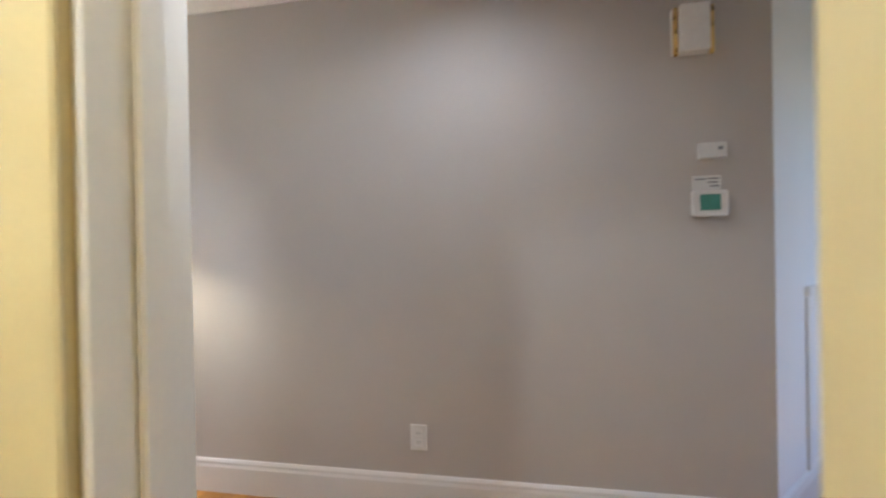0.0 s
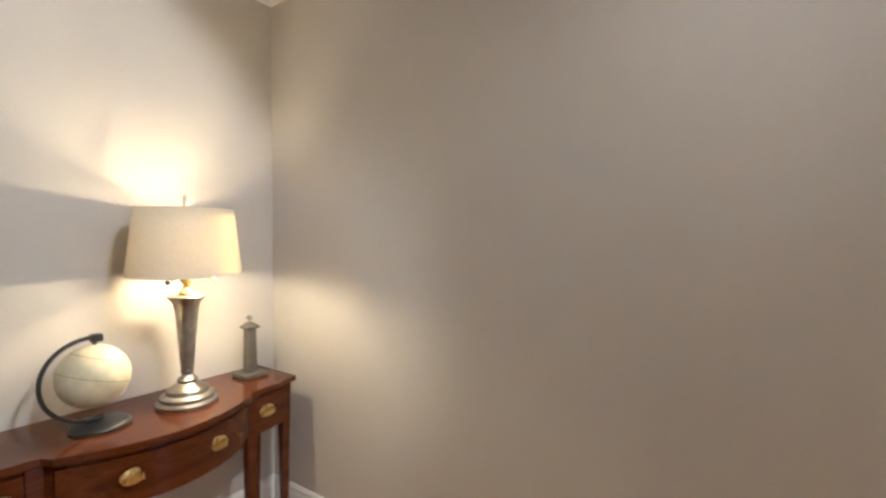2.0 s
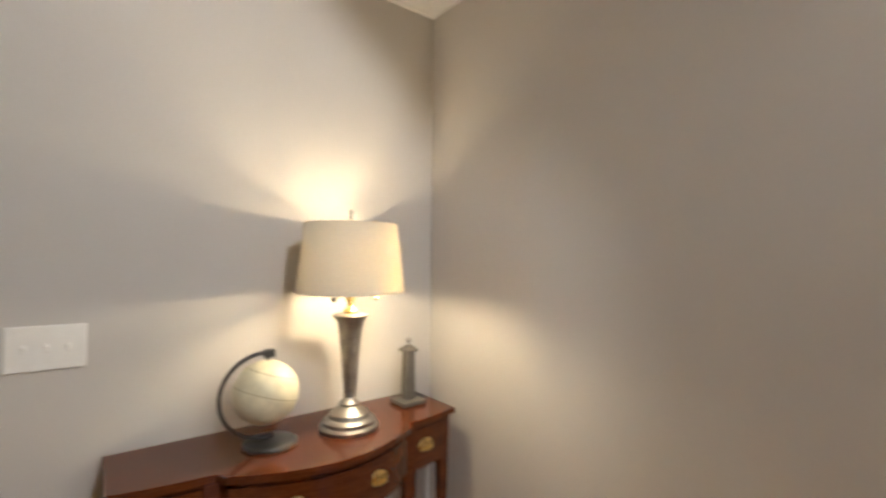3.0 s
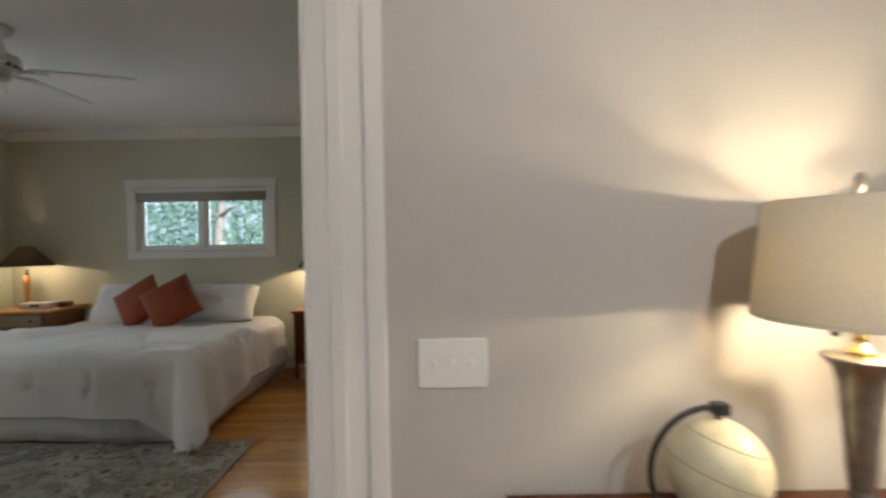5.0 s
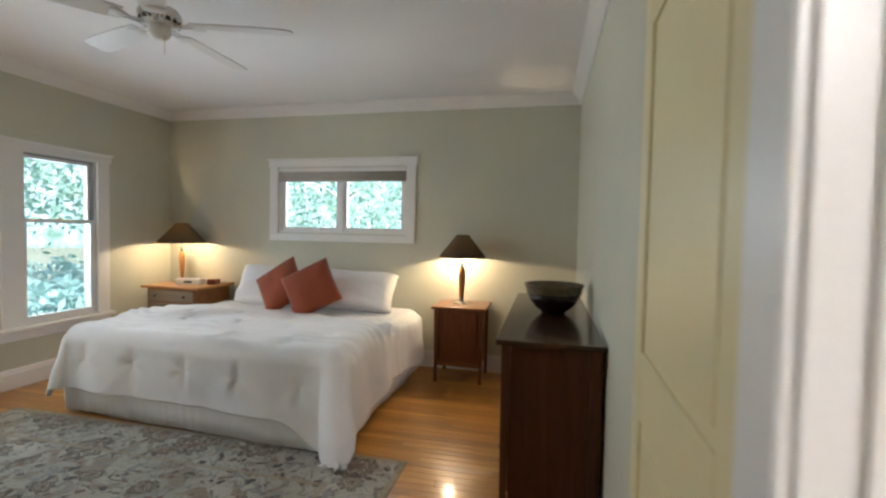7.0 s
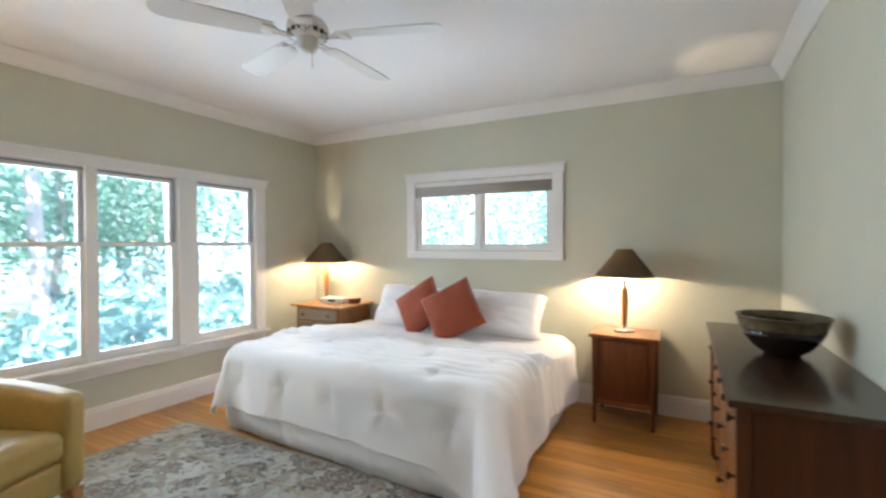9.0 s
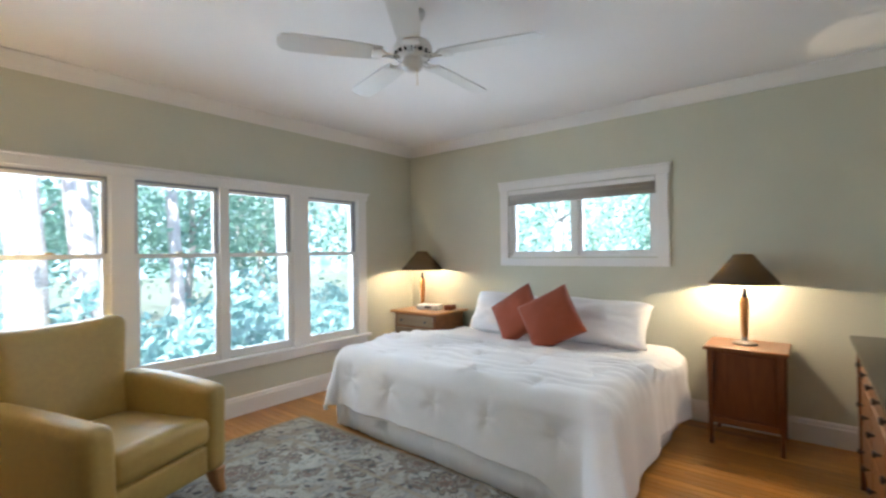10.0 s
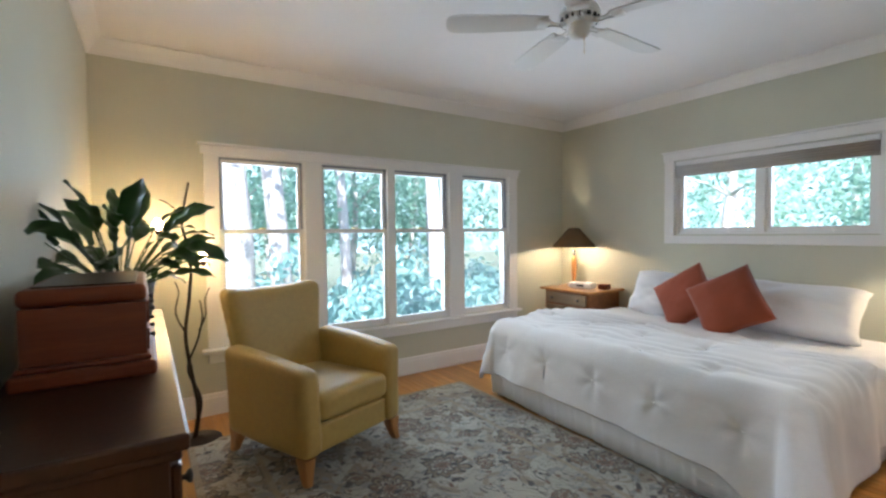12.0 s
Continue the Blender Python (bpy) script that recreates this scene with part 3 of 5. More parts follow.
def door_leaf(name, at, width, height, label, knob_back=False):
    """A four-panel door leaf along local x, its face at y 0 and its back at y 0.04."""
    ob = thing(name, at, label, "door")
    part("slab", box(0, width, 0.008, 0.032, 0.012, height, 0.001, 1), M_YDOOR, ob)
    st = 0.105
    for n, (a, b, c, d) in {"stile": (0, st, 0.012, height), "stile_b": (width - st, width, 0.012, height)}.items():
        part("stile", box(a, b, 0, 0.04, c, d, 0.003, 1), M_YDOOR, ob)
    for c, d in ((0.012, 0.24), (0.86, 1.04), (height - 0.12, height)):
        part("rail", box(st + 0.0005, width - st - 0.0005, 0, 0.04, c, d, 0.003, 1), M_YDOOR, ob)
    for c, d in ((0.27, 0.83), (1.07, height - 0.15)):
        part("panel", box(st + 0.03, width - st - 0.03, 0.004, 0.036, c, d, 0.006, 2), M_YDOOR, ob)
    if not knob_back:
        knob = lathe([(0.026, 0.0), (0.026, 0.004), (0.010, 0.008), (0.010, 0.022), (0.024, 0.03), (0.027, 0.042), (0.02, 0.052), (0, 0.055)], 20)
        part("knob", knob, M_BRASS, ob, "brass door knob", True, pose(width - 0.065, 0, 0.95, 90, 0, 0))
    for z in (0.25, 1.8):
        part("hinge", tube([(0.0, -0.004, z), (0.0, -0.004, z + 0.09)], 0.006, 8), M_BRASS, ob, "brass hinge")
    return ob


door_leaf("door_bedroom", pose(-0.386, 1.585, 0, 0, 0, 88.4), 0.80, 2.02, "pale yellow painted door standing open against the wall", True)
door_leaf("door_small_room", pose(XD0 - 0.014, -0.925, 0, 0, 0, 180), 0.62, 2.01, "yellow painted door standing open into the small room")

# ---- windows ----


def sash_window(name, y0, y1, at_x):
    """A double-hung window unit between two sides, seen from inside."""
    ob = thing(name, pose(at_x, 0, 0), "white painted double-hung sash window with clear panes", "window", "sash windows", "structure")
    mid = 1.372
    j = 0.018
    fr = solid_grid([-0.10, -0.012], [y0, y0 + j, y1 - j, y1], [WZ0, WZ0 + 0.015, WZ1 - j, WZ1], [(-1, 1, y0 + j, y1 - j, WZ0 + 0.015, WZ1 - j)])
    part("window_frame", fr, M_TRIM, ob)
    a, b = y0 + j + 0.001, y1 - j - 0.001
    for n, x0, x1, z0, z1, bot, top in (("lower_sash", -0.048, -0.018, WZ0 + 0.016, mid + 0.018, 0.045, 0.032), ("upper_sash", -0.082, -0.052, mid - 0.014, WZ1 - j - 0.001, 0.030, 0.035)):
        s = 0.030
        bm = solid_grid([x0, x1], [a, a + s, b - s, b], [z0, z0 + bot, z1 - top, z1], [(-1, 1, a + s, b - s, z0 + bot, z1 - top)])
        sash = part(n, bm, M_TRIM, ob)
        xm = (x0 + x1) / 2
        pane = part("pane", box(xm - 0.002, xm + 0.002, a + s - 0.004, b - s + 0.004, z0 + bot - 0.004, z1 - top + 0.004), M_GLASS, sash)
        pane.visible_shadow = False
    # added grey strips that draw the frame's inner shade beside and above the sash
    for c, d in ((y0 + j + 0.0005, y0 + j + 0.014), (y1 - j - 0.014, y1 - j - 0.0005)):
        part("sash_shade_strip", box(-0.0505, -0.020, c, d, mid + 0.020, WZ1 - j - 0.0135), M_SASHSHADE, ob, "grey strip standing for the shade beside the sash")
    part("head_shade_strip", box(-0.0505, -0.020, y0 + j + 0.0005, y1 - j - 0.0005, WZ1 - j - 0.013, WZ1 - j - 0.0005), M_SASHSHADE, ob, "grey strip standing for the shade under the frame head")
    part("sash_lock", box(-0.046, -0.02, (a + b) / 2 - 0.025, (a + b) / 2 + 0.025, mid + 0.019, mid + 0.032, 0.004, 1), M_BRASS, ob, "small brass sash lock")
    return ob


sash_window("window_1", *GROUPS[0], XL)
sash_window("window_2", 2.375, 3.018, XL)
sash_window("window_3", 3.042, 3.685, XL)
sash_window("window_4", *GROUPS[2], XL)
structure("trim_window_mullion", box(XL - 0.10, XL + 0.004, 3.0185, 3.0415, WZ0, WZ1, 0.002, 1), M_TRIM, "white painted window mullion", "window trim")
CX = XL + 0.022
for nm, y0, y1 in (("a", 1.50, 1.60), ("b", 2.235, 2.385), ("c", 3.675, 3.845), ("d", 4.465, 4.585)):
    structure("trim_window_casing", box(XL, CX, y0, y1, WZ0 - 0.004, WZ1 - 0.006, 0.003, 1), M_TRIM, "white painted flat window casing", "window trim")
structure("trim_window_mullion_face", box(XL - 0.002, CX - 0.004, 2.99, 3.07, WZ0 - 0.004, WZ1 - 0.006, 0.003, 1), M_TRIM, "white painted flat window casing", "window trim")
structure("trim_window_head", box(XL, CX + 0.004, 1.48, 4.605, WZ1 - 0.005, 2.012, 0.003, 1), M_TRIM, "white painted window head board", "window trim")
structure("trim_window_cap", box(XL, CX + 0.022, 1.465, 4.62, 2.0125, 2.030, 0.004, 1), M_TRIM, "white painted window cap moulding", "window trim")
structure("trim_window_stool", box(XL - 0.012, CX + 0.04, 1.46, 4.62, WZ0 - 0.035, WZ0 - 0.005, 0.006, 2), M_TRIM, "white painted window stool", "window trim")
structure("trim_window_apron", box(XL, CX, 1.50, 4.585, WZ0 - 0.115, WZ0 - 0.036, 0.003, 1), M_TRIM, "white painted window apron", "window trim")

# the short, wide window over the bed
bw = thing("window_5", pose(0, YN, 0), "wide white casement window pair over the bed", "window", "", "structure")
x0, x1, z0, z1 = BW
xm = (x0 + x1) / 2
part("window_frame", solid_grid([x0, x0 + 0.03, xm - 0.02, xm + 0.02, x1 - 0.03, x1], [0.012, 0.11], [z0, z0 + 0.02, z1 - 0.03, z1], [(x0 + 0.03, xm - 0.02, -1, 1, z0 + 0.02, z1 - 0.03), (xm + 0.02, x1 - 0.03, -1, 1, z0 + 0.02, z1 - 0.03)]), M_TRIM, bw)
for a, b in ((x0 + 0.031, xm - 0.021), (xm + 0.021, x1 - 0.031)):
    s = 0.038
    sash = part("casement_sash", solid_grid([a, a + s, b - s, b], [0.03, 0.07], [z0 + 0.021, z0 + 0.06, z1 - 0.07, z1 - 0.031], [(a + s, b - s, -1, 1, z0 + 0.06, z1 - 0.07)]), M_TRIM, bw)
    pane = part("pane", box(a + s - 0.004, b - s + 0.004, 0.048, 0.052, z0 + 0.056, z1 - 0.066), M_GLASS, sash)
    pane.visible_shadow = False
    crank = box(-0.03, 0.03, -0.018, 0.006, 0, 0.016, 0.004, 1)
    tube([(0.02, -0.012, 0.012), (0.02, -0.03, 0.03), (-0.045, -0.03, 0.026)], 0.005, 8, crank)
    part("crank_handle", crank, M_TRIM, bw, "white window crank", False, pose((a + b) / 2 + 0.08, 0.018, z0 + 0.021))
    part("sash_lock", box(a - 0.004, a + 0.012, 0.006, 0.028, z0 + 0.12, z0 + 0.20, 0.004, 1), M_PLASTIC, bw)
for n, b in (("casing", (x0 - 0.09, x0 + 0.004, z0 - 0.01, z1 + 0.004)), ("casing", (x1 - 0.004, x1 + 0.09, z0 - 0.01, z1 + 0.004)), ("head_casing", (x0 - 0.105, x1 + 0.105, z1 + 0.005, z1 + 0.075)), ("sill_board", (x0 - 0.09, x1 + 0.09, z0 - 0.085, z0 - 0.011))):
    part(n, box(b[0], b[1], -0.022, 0, b[2], b[3], 0.003, 1), M_TRIM, bw)
part("cap_moulding", box(x0 - 0.115, x1 + 0.115, -0.035, 0, z1 + 0.076, z1 + 0.094, 0.004, 1), M_TRIM, bw)

# ---- outdoors ----
structure("ground", box(-90, 90, -90, 90, -0.9, -0.8), M_EARTH, "leaf-strewn forest ground", "ground")
structure("foundation", box(XL - 0.15, 2.3, -3.3, YN + 0.15, -0.8, -0.06), M_CEIL, "concrete house foundation", "foundation")

# ---- hall things ----


def wall_plate(name, at, w, h, label, category):
    ob = thing(name, at, label, category)
    part("plate", box(-w / 2, w / 2, -0.007, 0, -h / 2, h / 2, 0.003, 2), M_PLASTIC, ob)
    return ob


sw = wall_plate("light_switch", pose(-0.086, YC - 0.001, 1.048), 0.172, 0.122, "white triple toggle light switch plate", "switch")
for dx in (-0.046, 0.0, 0.046):
    part("toggle_slot", box(dx - 0.006, dx + 0.006, -0.009, -0.0072, -0.012, 0.012, 0.001, 1), M_PLASTIC, sw)
    part("toggle", box(dx - 0.004, dx + 0.004, -0.021, -0.0092, 0.001, 0.009, 0.0015, 1), M_PLASTIC, sw)
    for dz in (-0.03, 0.03):
        part("screw", lathe([(0.003, 0), (0.003, 0.0012), (0, 0.0012)], 10), M_PLASTIC, sw, "", False, pose(dx, -0.007, dz, 90, 0, 0))

outlet = wall_plate("wall_outlet", pose(XB - 0.001, -0.23, 0.335, 0, 0, -90), 0.078, 0.118, "white double electrical outlet", "outlet")
for dz in (-0.021, 0.021):
    face = part("socket_face", box(-0.017, 0.017, -0.0095, -0.0072, dz - 0.0145, dz + 0.0145, 0.004, 2), M_PLASTIC, outlet)
    for dx in (-0.006, 0.006):
        part("slot", box(dx - 0.001, dx + 0.001, -0.0101, -0.0096, dz - 0.003, dz + 0.005), M_BLACK, face)
part("screw", lathe([(0.003, 0), (0.003, 0.0012), (0, 0.0012)], 10), M_PLASTIC, outlet, "", False, pose(0, -0.007, 0, 90, 0, 0))

th = thing("thermostat", pose(XB - 0.001, -1.46, 1.365, 0, 0, -90), "white thermostat with a green display", "thermostat")
part("body", box(-0.068, 0.068, -0.028, 0, -0.052, 0.052, 0.010, 3), M_PLASTIC, th)
part("display", box(-0.040, 0.036, -0.0305, -0.0285, -0.030, 0.034, 0.001, 1), M_GREEN, th, "green liquid crystal display")
part("bottom_lip", box(-0.060, 0.060, -0.034, -0.026, -0.055, -0.044, 0.003, 1), M_PLASTIC, th)
lab = thing("instruction_card", pose(XB - 0.001, -1.455, 1.448, 0, 0, -90), "small white printed card above the thermostat", "card")
part("card", box(-0.056, 0.052, -0.004, 0, -0.028, 0.030, 0.001, 1), M_PLASTIC, lab)
for k, (a, b) in enumerate(((-0.046, -0.004), (0.006, 0.044), (0.002, 0.04), (0.01, 0.046))):
    z = (0.015, 0.017, 0.002, -0.013)[k]
    part("print_bar", box(a, b, -0.0052, -0.0042, z - 0.003, z + 0.003), M_GREYINK, lab)
det = thing("motion_sensor", pose(XB - 0.001, -1.47, 1.575, 0, 0, -90), "small white wall sensor", "sensor")
part("body", box(-0.052, 0.052, -0.030, 0, -0.032, 0.032, 0.006, 2), M_PLASTIC, det)
part("lens", box(0.018, 0.036, -0.033, -0.0302, 0.000, 0.014, 0.002, 1), M_GREYINK, det)
chime = thing("door_chime", pose(XB - 0.001, -1.40, 1.97, 0, 0, -90), "white door chime box with brass side tubes", "door chime")
part("backplate", box(-0.075, 0.075, -0.018, 0, 0.0, 0.185, 0.003, 1), M_PLASTIC, chime)
part("cover", box(-0.055, 0.058, -0.062, -0.0185, -0.002, 0.187, 0.006, 2), M_PLASTIC, chime)
for x in (-0.066, 0.068):
    part("chime_tube", tube([(x, -0.038, -0.012), (x, -0.038, 0.18)], 0.010, 12), M_BRASS, chime, "brass chime tube", True)
for x, y in ((0.40, -0.80), (0.58, -0.50)):
    dl = thing("downlight", pose(x, y, HCEIL), "white recessed ceiling downlight, switched on", "ceiling light", "hall downlights")
    part("trim_ring", lathe([(0.062, 0.0), (0.062, -0.006), (0.088, -0.008), (0.092, -0.002), (0.092, 0.0)], 40), M_TRIM, dl, "", True)
yl = thing("ceiling_light", pose(-1.20, -0.17, HCEIL), "round white ceiling light of the small room", "ceiling light")
part("canopy", lathe([(0.07, 0.0), (0.07, -0.02), (0.02, -0.03), (0.015, -0.06), (0, -0.06)], 32), M_TRIM, yl, "", True)

# console table with a bowed front
TCX, TW, TZ = 0.585, 0.545, 0.725


def front_line(u):
    """The table's front, from its left end (-1) to its right end (1): flat wings and a bowed middle."""
    a = abs(u)
    if a > 0.56:
        return 1.195 - 0.035 * math.cos((a - 0.56) / 0.44 * math.pi / 2)
    return 1.150 - 0.015 - 0.105 * math.cos(a / 0.56 * math.pi / 2) ** 0.9


tab = thing("console_table", pose(0, 0, 0), "polished mahogany console table with a bowed front and brass pulls", "table")
us = [-1 + 2 * k / 60 for k in range(61)]
edge_out = [(TCX + u * TW, front_line(u)) for u in us]
part("tabletop", extrude_outline(edge_out + [(TCX + TW, 1.47), (TCX - TW, 1.47)], TZ - 0.022, TZ, 0.004), M_MAHOG, tab)
inset = 0.018


def apron(u0, u1, z0, z1, out, name, mat, parent, dip=0.0):
    bm = bmesh.new()
    rows = []
    n = 24
    for k in range(n + 1):
        u = u0 + (u1 - u0) * k / n
        x, y = TCX + u * (TW - inset), front_line(u) + inset - out
        zb = z0 + dip * math.cos((u / 0.56) * math.pi / 2) if abs(u) < 0.56 else z0
        rows.append([bm.verts.new(c) for c in ((x, y, zb), (x, y, z1), (x, y + 0.016, z1), (x, y + 0.016, zb))])
    for a, b in zip(rows, rows[1:]):
        for i in range(4):
            bm.faces.new((a[i], b[i], b[(i + 1) % 4], a[(i + 1) % 4]))
    bm.faces.new(rows[0])
    bm.faces.new(rows[-1][::-1])
    bmesh.ops.recalc_face_normals(bm, faces=bm.faces[:])
    return part(name, bm, mat, parent)


apron(-0.99, 0.99, TZ - 0.185, TZ - 0.023, 0.0, "apron", M_MAHOG, tab)
part("side_panel", box(TCX - TW + inset, TCX - TW + inset + 0.018, 1.22, 1.45, TZ - 0.17, TZ - 0.0225), M_MAHOG, tab)
part("side_panel", box(TCX + TW - inset - 0.018, TCX + TW - inset, 1.22, 1.45, TZ - 0.17, TZ - 0.0225), M_MAHOG, tab)
part("back_panel", box(TCX - TW + 0.04, TCX + TW - 0.04, 1.44, 1.455, TZ - 0.17, TZ - 0.0225), M_MAHOG, tab)


def pull(parent, x, y, z):
    pl = part("pull", lathe([(0, 0), (0.030, 0), (0.030, 0.002), (0.022, 0.004), (0.018, 0.004), (0.010, 0.006), (0, 0.006)], 28), M_BRASS, parent, "oval brass drawer pull", True, pose(x, y, z, 90, 0, 0) @ Matrix.Diagonal((1.15, 0.8, 1, 1)))
    part("bail", tube([(-0.022, 0.002, 0.004), (-0.02, -0.014, 0.012), (0, -0.02, 0.014), (0.02, -0.014, 0.012), (0.022, 0.002, 0.004)], 0.0028, 8), M_BRASS, pl, "", True)


for u0, u1, us_p in ((-0.54, 0.54, (-0.235, 0.23)), (0.63, 0.95, (0.72,)), (-0.95, -0.63, (-0.72,))):
    dr = apron(u0, u1, TZ - 0.160, TZ - 0.040, 0.006, "drawer_front", M_MAHOG, tab)
    for u in us_p:
        pull(dr, TCX + u * TW, front_line(u) + inset - 0.0065, TZ - 0.100)
for x, y in ((TCX - TW + 0.04, 1.225), (TCX + TW - 0.04, 1.225), (TCX - TW + 0.04, 1.43), (TCX + TW - 0.04, 1.43), (TCX - 0.585 * TW, 1.185), (TCX + 0.585 * TW, 1.185)):
    part("leg", tapered(x, y, 0, TZ - 0.024, 0.022, 0.042), M_MAHOG, tab)

# table lamp
LX, LY = 0.705, 1.247
tl = thing("table_lamp", pose(LX, LY, TZ), "pewter urn table lamp with a cream linen drum shade, lit", "lamp")
part("base", lathe([(0, 0), (0.098, 0), (0.100, 0.012), (0.094, 0.018), (0.088, 0.020), (0.088, 0.032), (0.080, 0.038), (0.070, 0.042), (0.066, 0.055), (0.045, 0.068), (0.030, 0.078), (0.034, 0.086), (0.024, 0.096), (0.018, 0.105), (0.022, 0.115), (0.020, 0.125)], 64), M_PEWTER, tl, "stepped pewter base")
col = lathe([(0.020, 0.125), (0.022, 0.14), (0.030, 0.24), (0.038, 0.33), (0.044, 0.36), (0.060, 0.378), (0.062, 0.384), (0.056, 0.386), (0.02, 0.388)], 40)
part("urn_stem", col, M_PEWTER, tl, "fluted pewter stem", True)
part("neck", lathe([(0.022, 0.388), (0.024, 0.398), (0.012, 0.405), (0.011, 0.425), (0.017, 0.432), (0.017, 0.485), (0.010, 0.50), (0, 0.50)], 24), M_BRASS, tl, "brass socket", True)
sh = bmesh.new()
lathe([(0.182, 0.458), (0.156, 0.692), (0.154, 0.692), (0.180, 0.458), (0.182, 0.458)], 64, bm=sh)
shade_ob = part("lampshade", sh, M_SHADE, tl, "cream linen drum shade", True)
part("shade_rim", lathe([(0.1825, 0.458), (0.1832, 0.466), (0.179, 0.466), (0.179, 0.458), (0.1825, 0.458)], 64), M_SHADE, shade_ob, "", True)
spider = tube([(-0.16, 0, 0.692), (-0.05, 0, 0.685), (0.05, 0, 0.685), (0.16, 0, 0.692)], 0.0025, 6)
tube([(0, -0.16, 0.692), (0, -0.05, 0.685), (0, 0.05, 0.685), (0, 0.16, 0.692)], 0.0025, 6, spider)
part("spider", spider, M_BRASS, tl)
tube_h = tube([(0.016, 0, 0.48), (0.05, 0, 0.54), (0.045, 0, 0.62), (0.006, 0, 0.685)], 0.002, 6)
tube([(-0.016, 0, 0.48), (-0.05, 0, 0.54), (-0.045, 0, 0.62), (-0.006, 0, 0.685)], 0.002, 6, tube_h)
part("harp", tube_h, M_BRASS, tl)
part("finial", lathe([(0.006, 0.685), (0.006, 0.70), (0.004, 0.706), (0.010, 0.712), (0.006, 0.722), (0.009, 0.732), (0.004, 0.742), (0, 0.744)], 16), M_PEWTER, tl, "", True)
for x in (-0.075, 0.085):
    c = tube([(x * 0.2, -0.01, 0.445), (x * 0.6, -0.02, 0.447), (x, -0.03, 0.440)], 0.0018, 6)
    part("switch_arm", c, M_BRASS, tl)
    part("switch_knob", lathe([(0, -0.009), (0.008, -0.004), (0.009, 0.002), (0.006, 0.008), (0, 0.009)], 14), M_BLACK if x < 0 else M_BRASS, tl, "", True, pose(x, -0.03, 0.438))

# globe on a curved stand
gl = thing("globe", pose(0.43, 1.268, TZ), "ivory desk globe on a black curved metal stand", "globe")
part("foot", lathe([(0, 0), (0.080, 0), (0.082, 0.008), (0.070, 0.016), (0.02, 0.020), (0, 0.020)], 40), M_BLACK, gl, "black disc foot", True, Matrix.Translation((0.02, 0, 0)))
arc = []
for k in range(25):
    a = radians(-78 - k * (196 / 24))
    arc.append((0.0 + 0.128 * math.cos(a), 0, 0.155 + 0.128 * math.sin(a)))
part("meridian_arm", tube(arc, 0.0065, 10), M_BLACK, gl, "black curved arm", True)
part("pivot_cap", box(-0.004, 0.028, -0.014, 0.014, 0.268, 0.292, 0.004, 2), M_BLACK, gl)
part("pivot_pin", tube([(0.004, 0, 0.245), (0.010, 0, 0.27)], 0.006, 8), M_BLACK, gl)
gm = bmesh.new()
bmesh.ops.create_uvsphere(gm, u_segments=48, v_segments=28, radius=0.097)
ball = part("ball", gm, M_GLOBE, gl, "ivory map ball", True, pose(0.004, 0, 0.163, 0, 18, 0))
for lat, w in ((0, 0.0012), (38, 0.0009)):
    r = 0.0973 * math.cos(radians(lat))
    z = 0.0973 * math.sin(radians(lat))
    part("map_line", lathe([(r, z - w), (r + 0.0006, z), (r, z + w)], 48), M_GLOBELINE, ball, "", True)

# column ornament
ob_c = thing("column_ornament", pose(1.012, 1.345, TZ), "grey stone column ornament on a square foot", "ornament")
part("foot", box(-0.055, 0.055, -0.05, 0.05, 0, 0.018, 0.004, 2), M_STONE, ob_c)
part("shaft", tapered(0, 0, 0.018, 0.205, 0.044, 0.038, None, bevel=0.004), M_STONE, ob_c)
part("cap", box(-0.029, 0.029, -0.029, 0.029, 0.205, 0.216, 0.003, 1), M_STONE, ob_c)
part("roof", tapered(0, 0, 0.216, 0.232, 0.05, 0.018, None, bevel=0.002), M_STONE, ob_c)
part("knob", lathe([(0.006, 0.232), (0.005, 0.240), (0.013, 0.246), (0.014, 0.252), (0.006, 0.26), (0, 0.262)], 16), M_PEWTER, ob_c, "", True)

# ---- bedroom: bed ----
BX0, BX1, BY0, BY1 = -3.98, -1.82, 3.43, 5.26
BCX, HW = (BX0 + BX1) / 2, (BX1 - BX0) / 2
bed = thing("bed", pose(0, 0, 0), "king-size bed with a white pleated bed skirt", "bed")
part("mattress", box(BX0 + 0.03, BX1 - 0.03, BY0 + 0.05, BY1, 0.30, 0.50, 0.05, 4), M_BEDDING, bed, "", True)
part("box_spring", box(BX0 + 0.05, BX1 - 0.05, BY0 + 0.07, BY1 - 0.02, 0.13, 0.298, 0.01, 2), M_RUFFLE, bed)
for x in (BX0 + 0.12, BX1 - 0.12):
    for y in (BY0 + 0.14, BY1 - 0.14):
        part("leg", tapered(x, y, 0.014 if y < 4 else 0.0, 0.128, 0.05, 0.06), M_CHEST, bed)
sk = bmesh.new()
ring = []
path = [(BX0, BY1), (BX0, BY0), (BX1, BY0), (BX1, BY1)]
s_run = 0.0
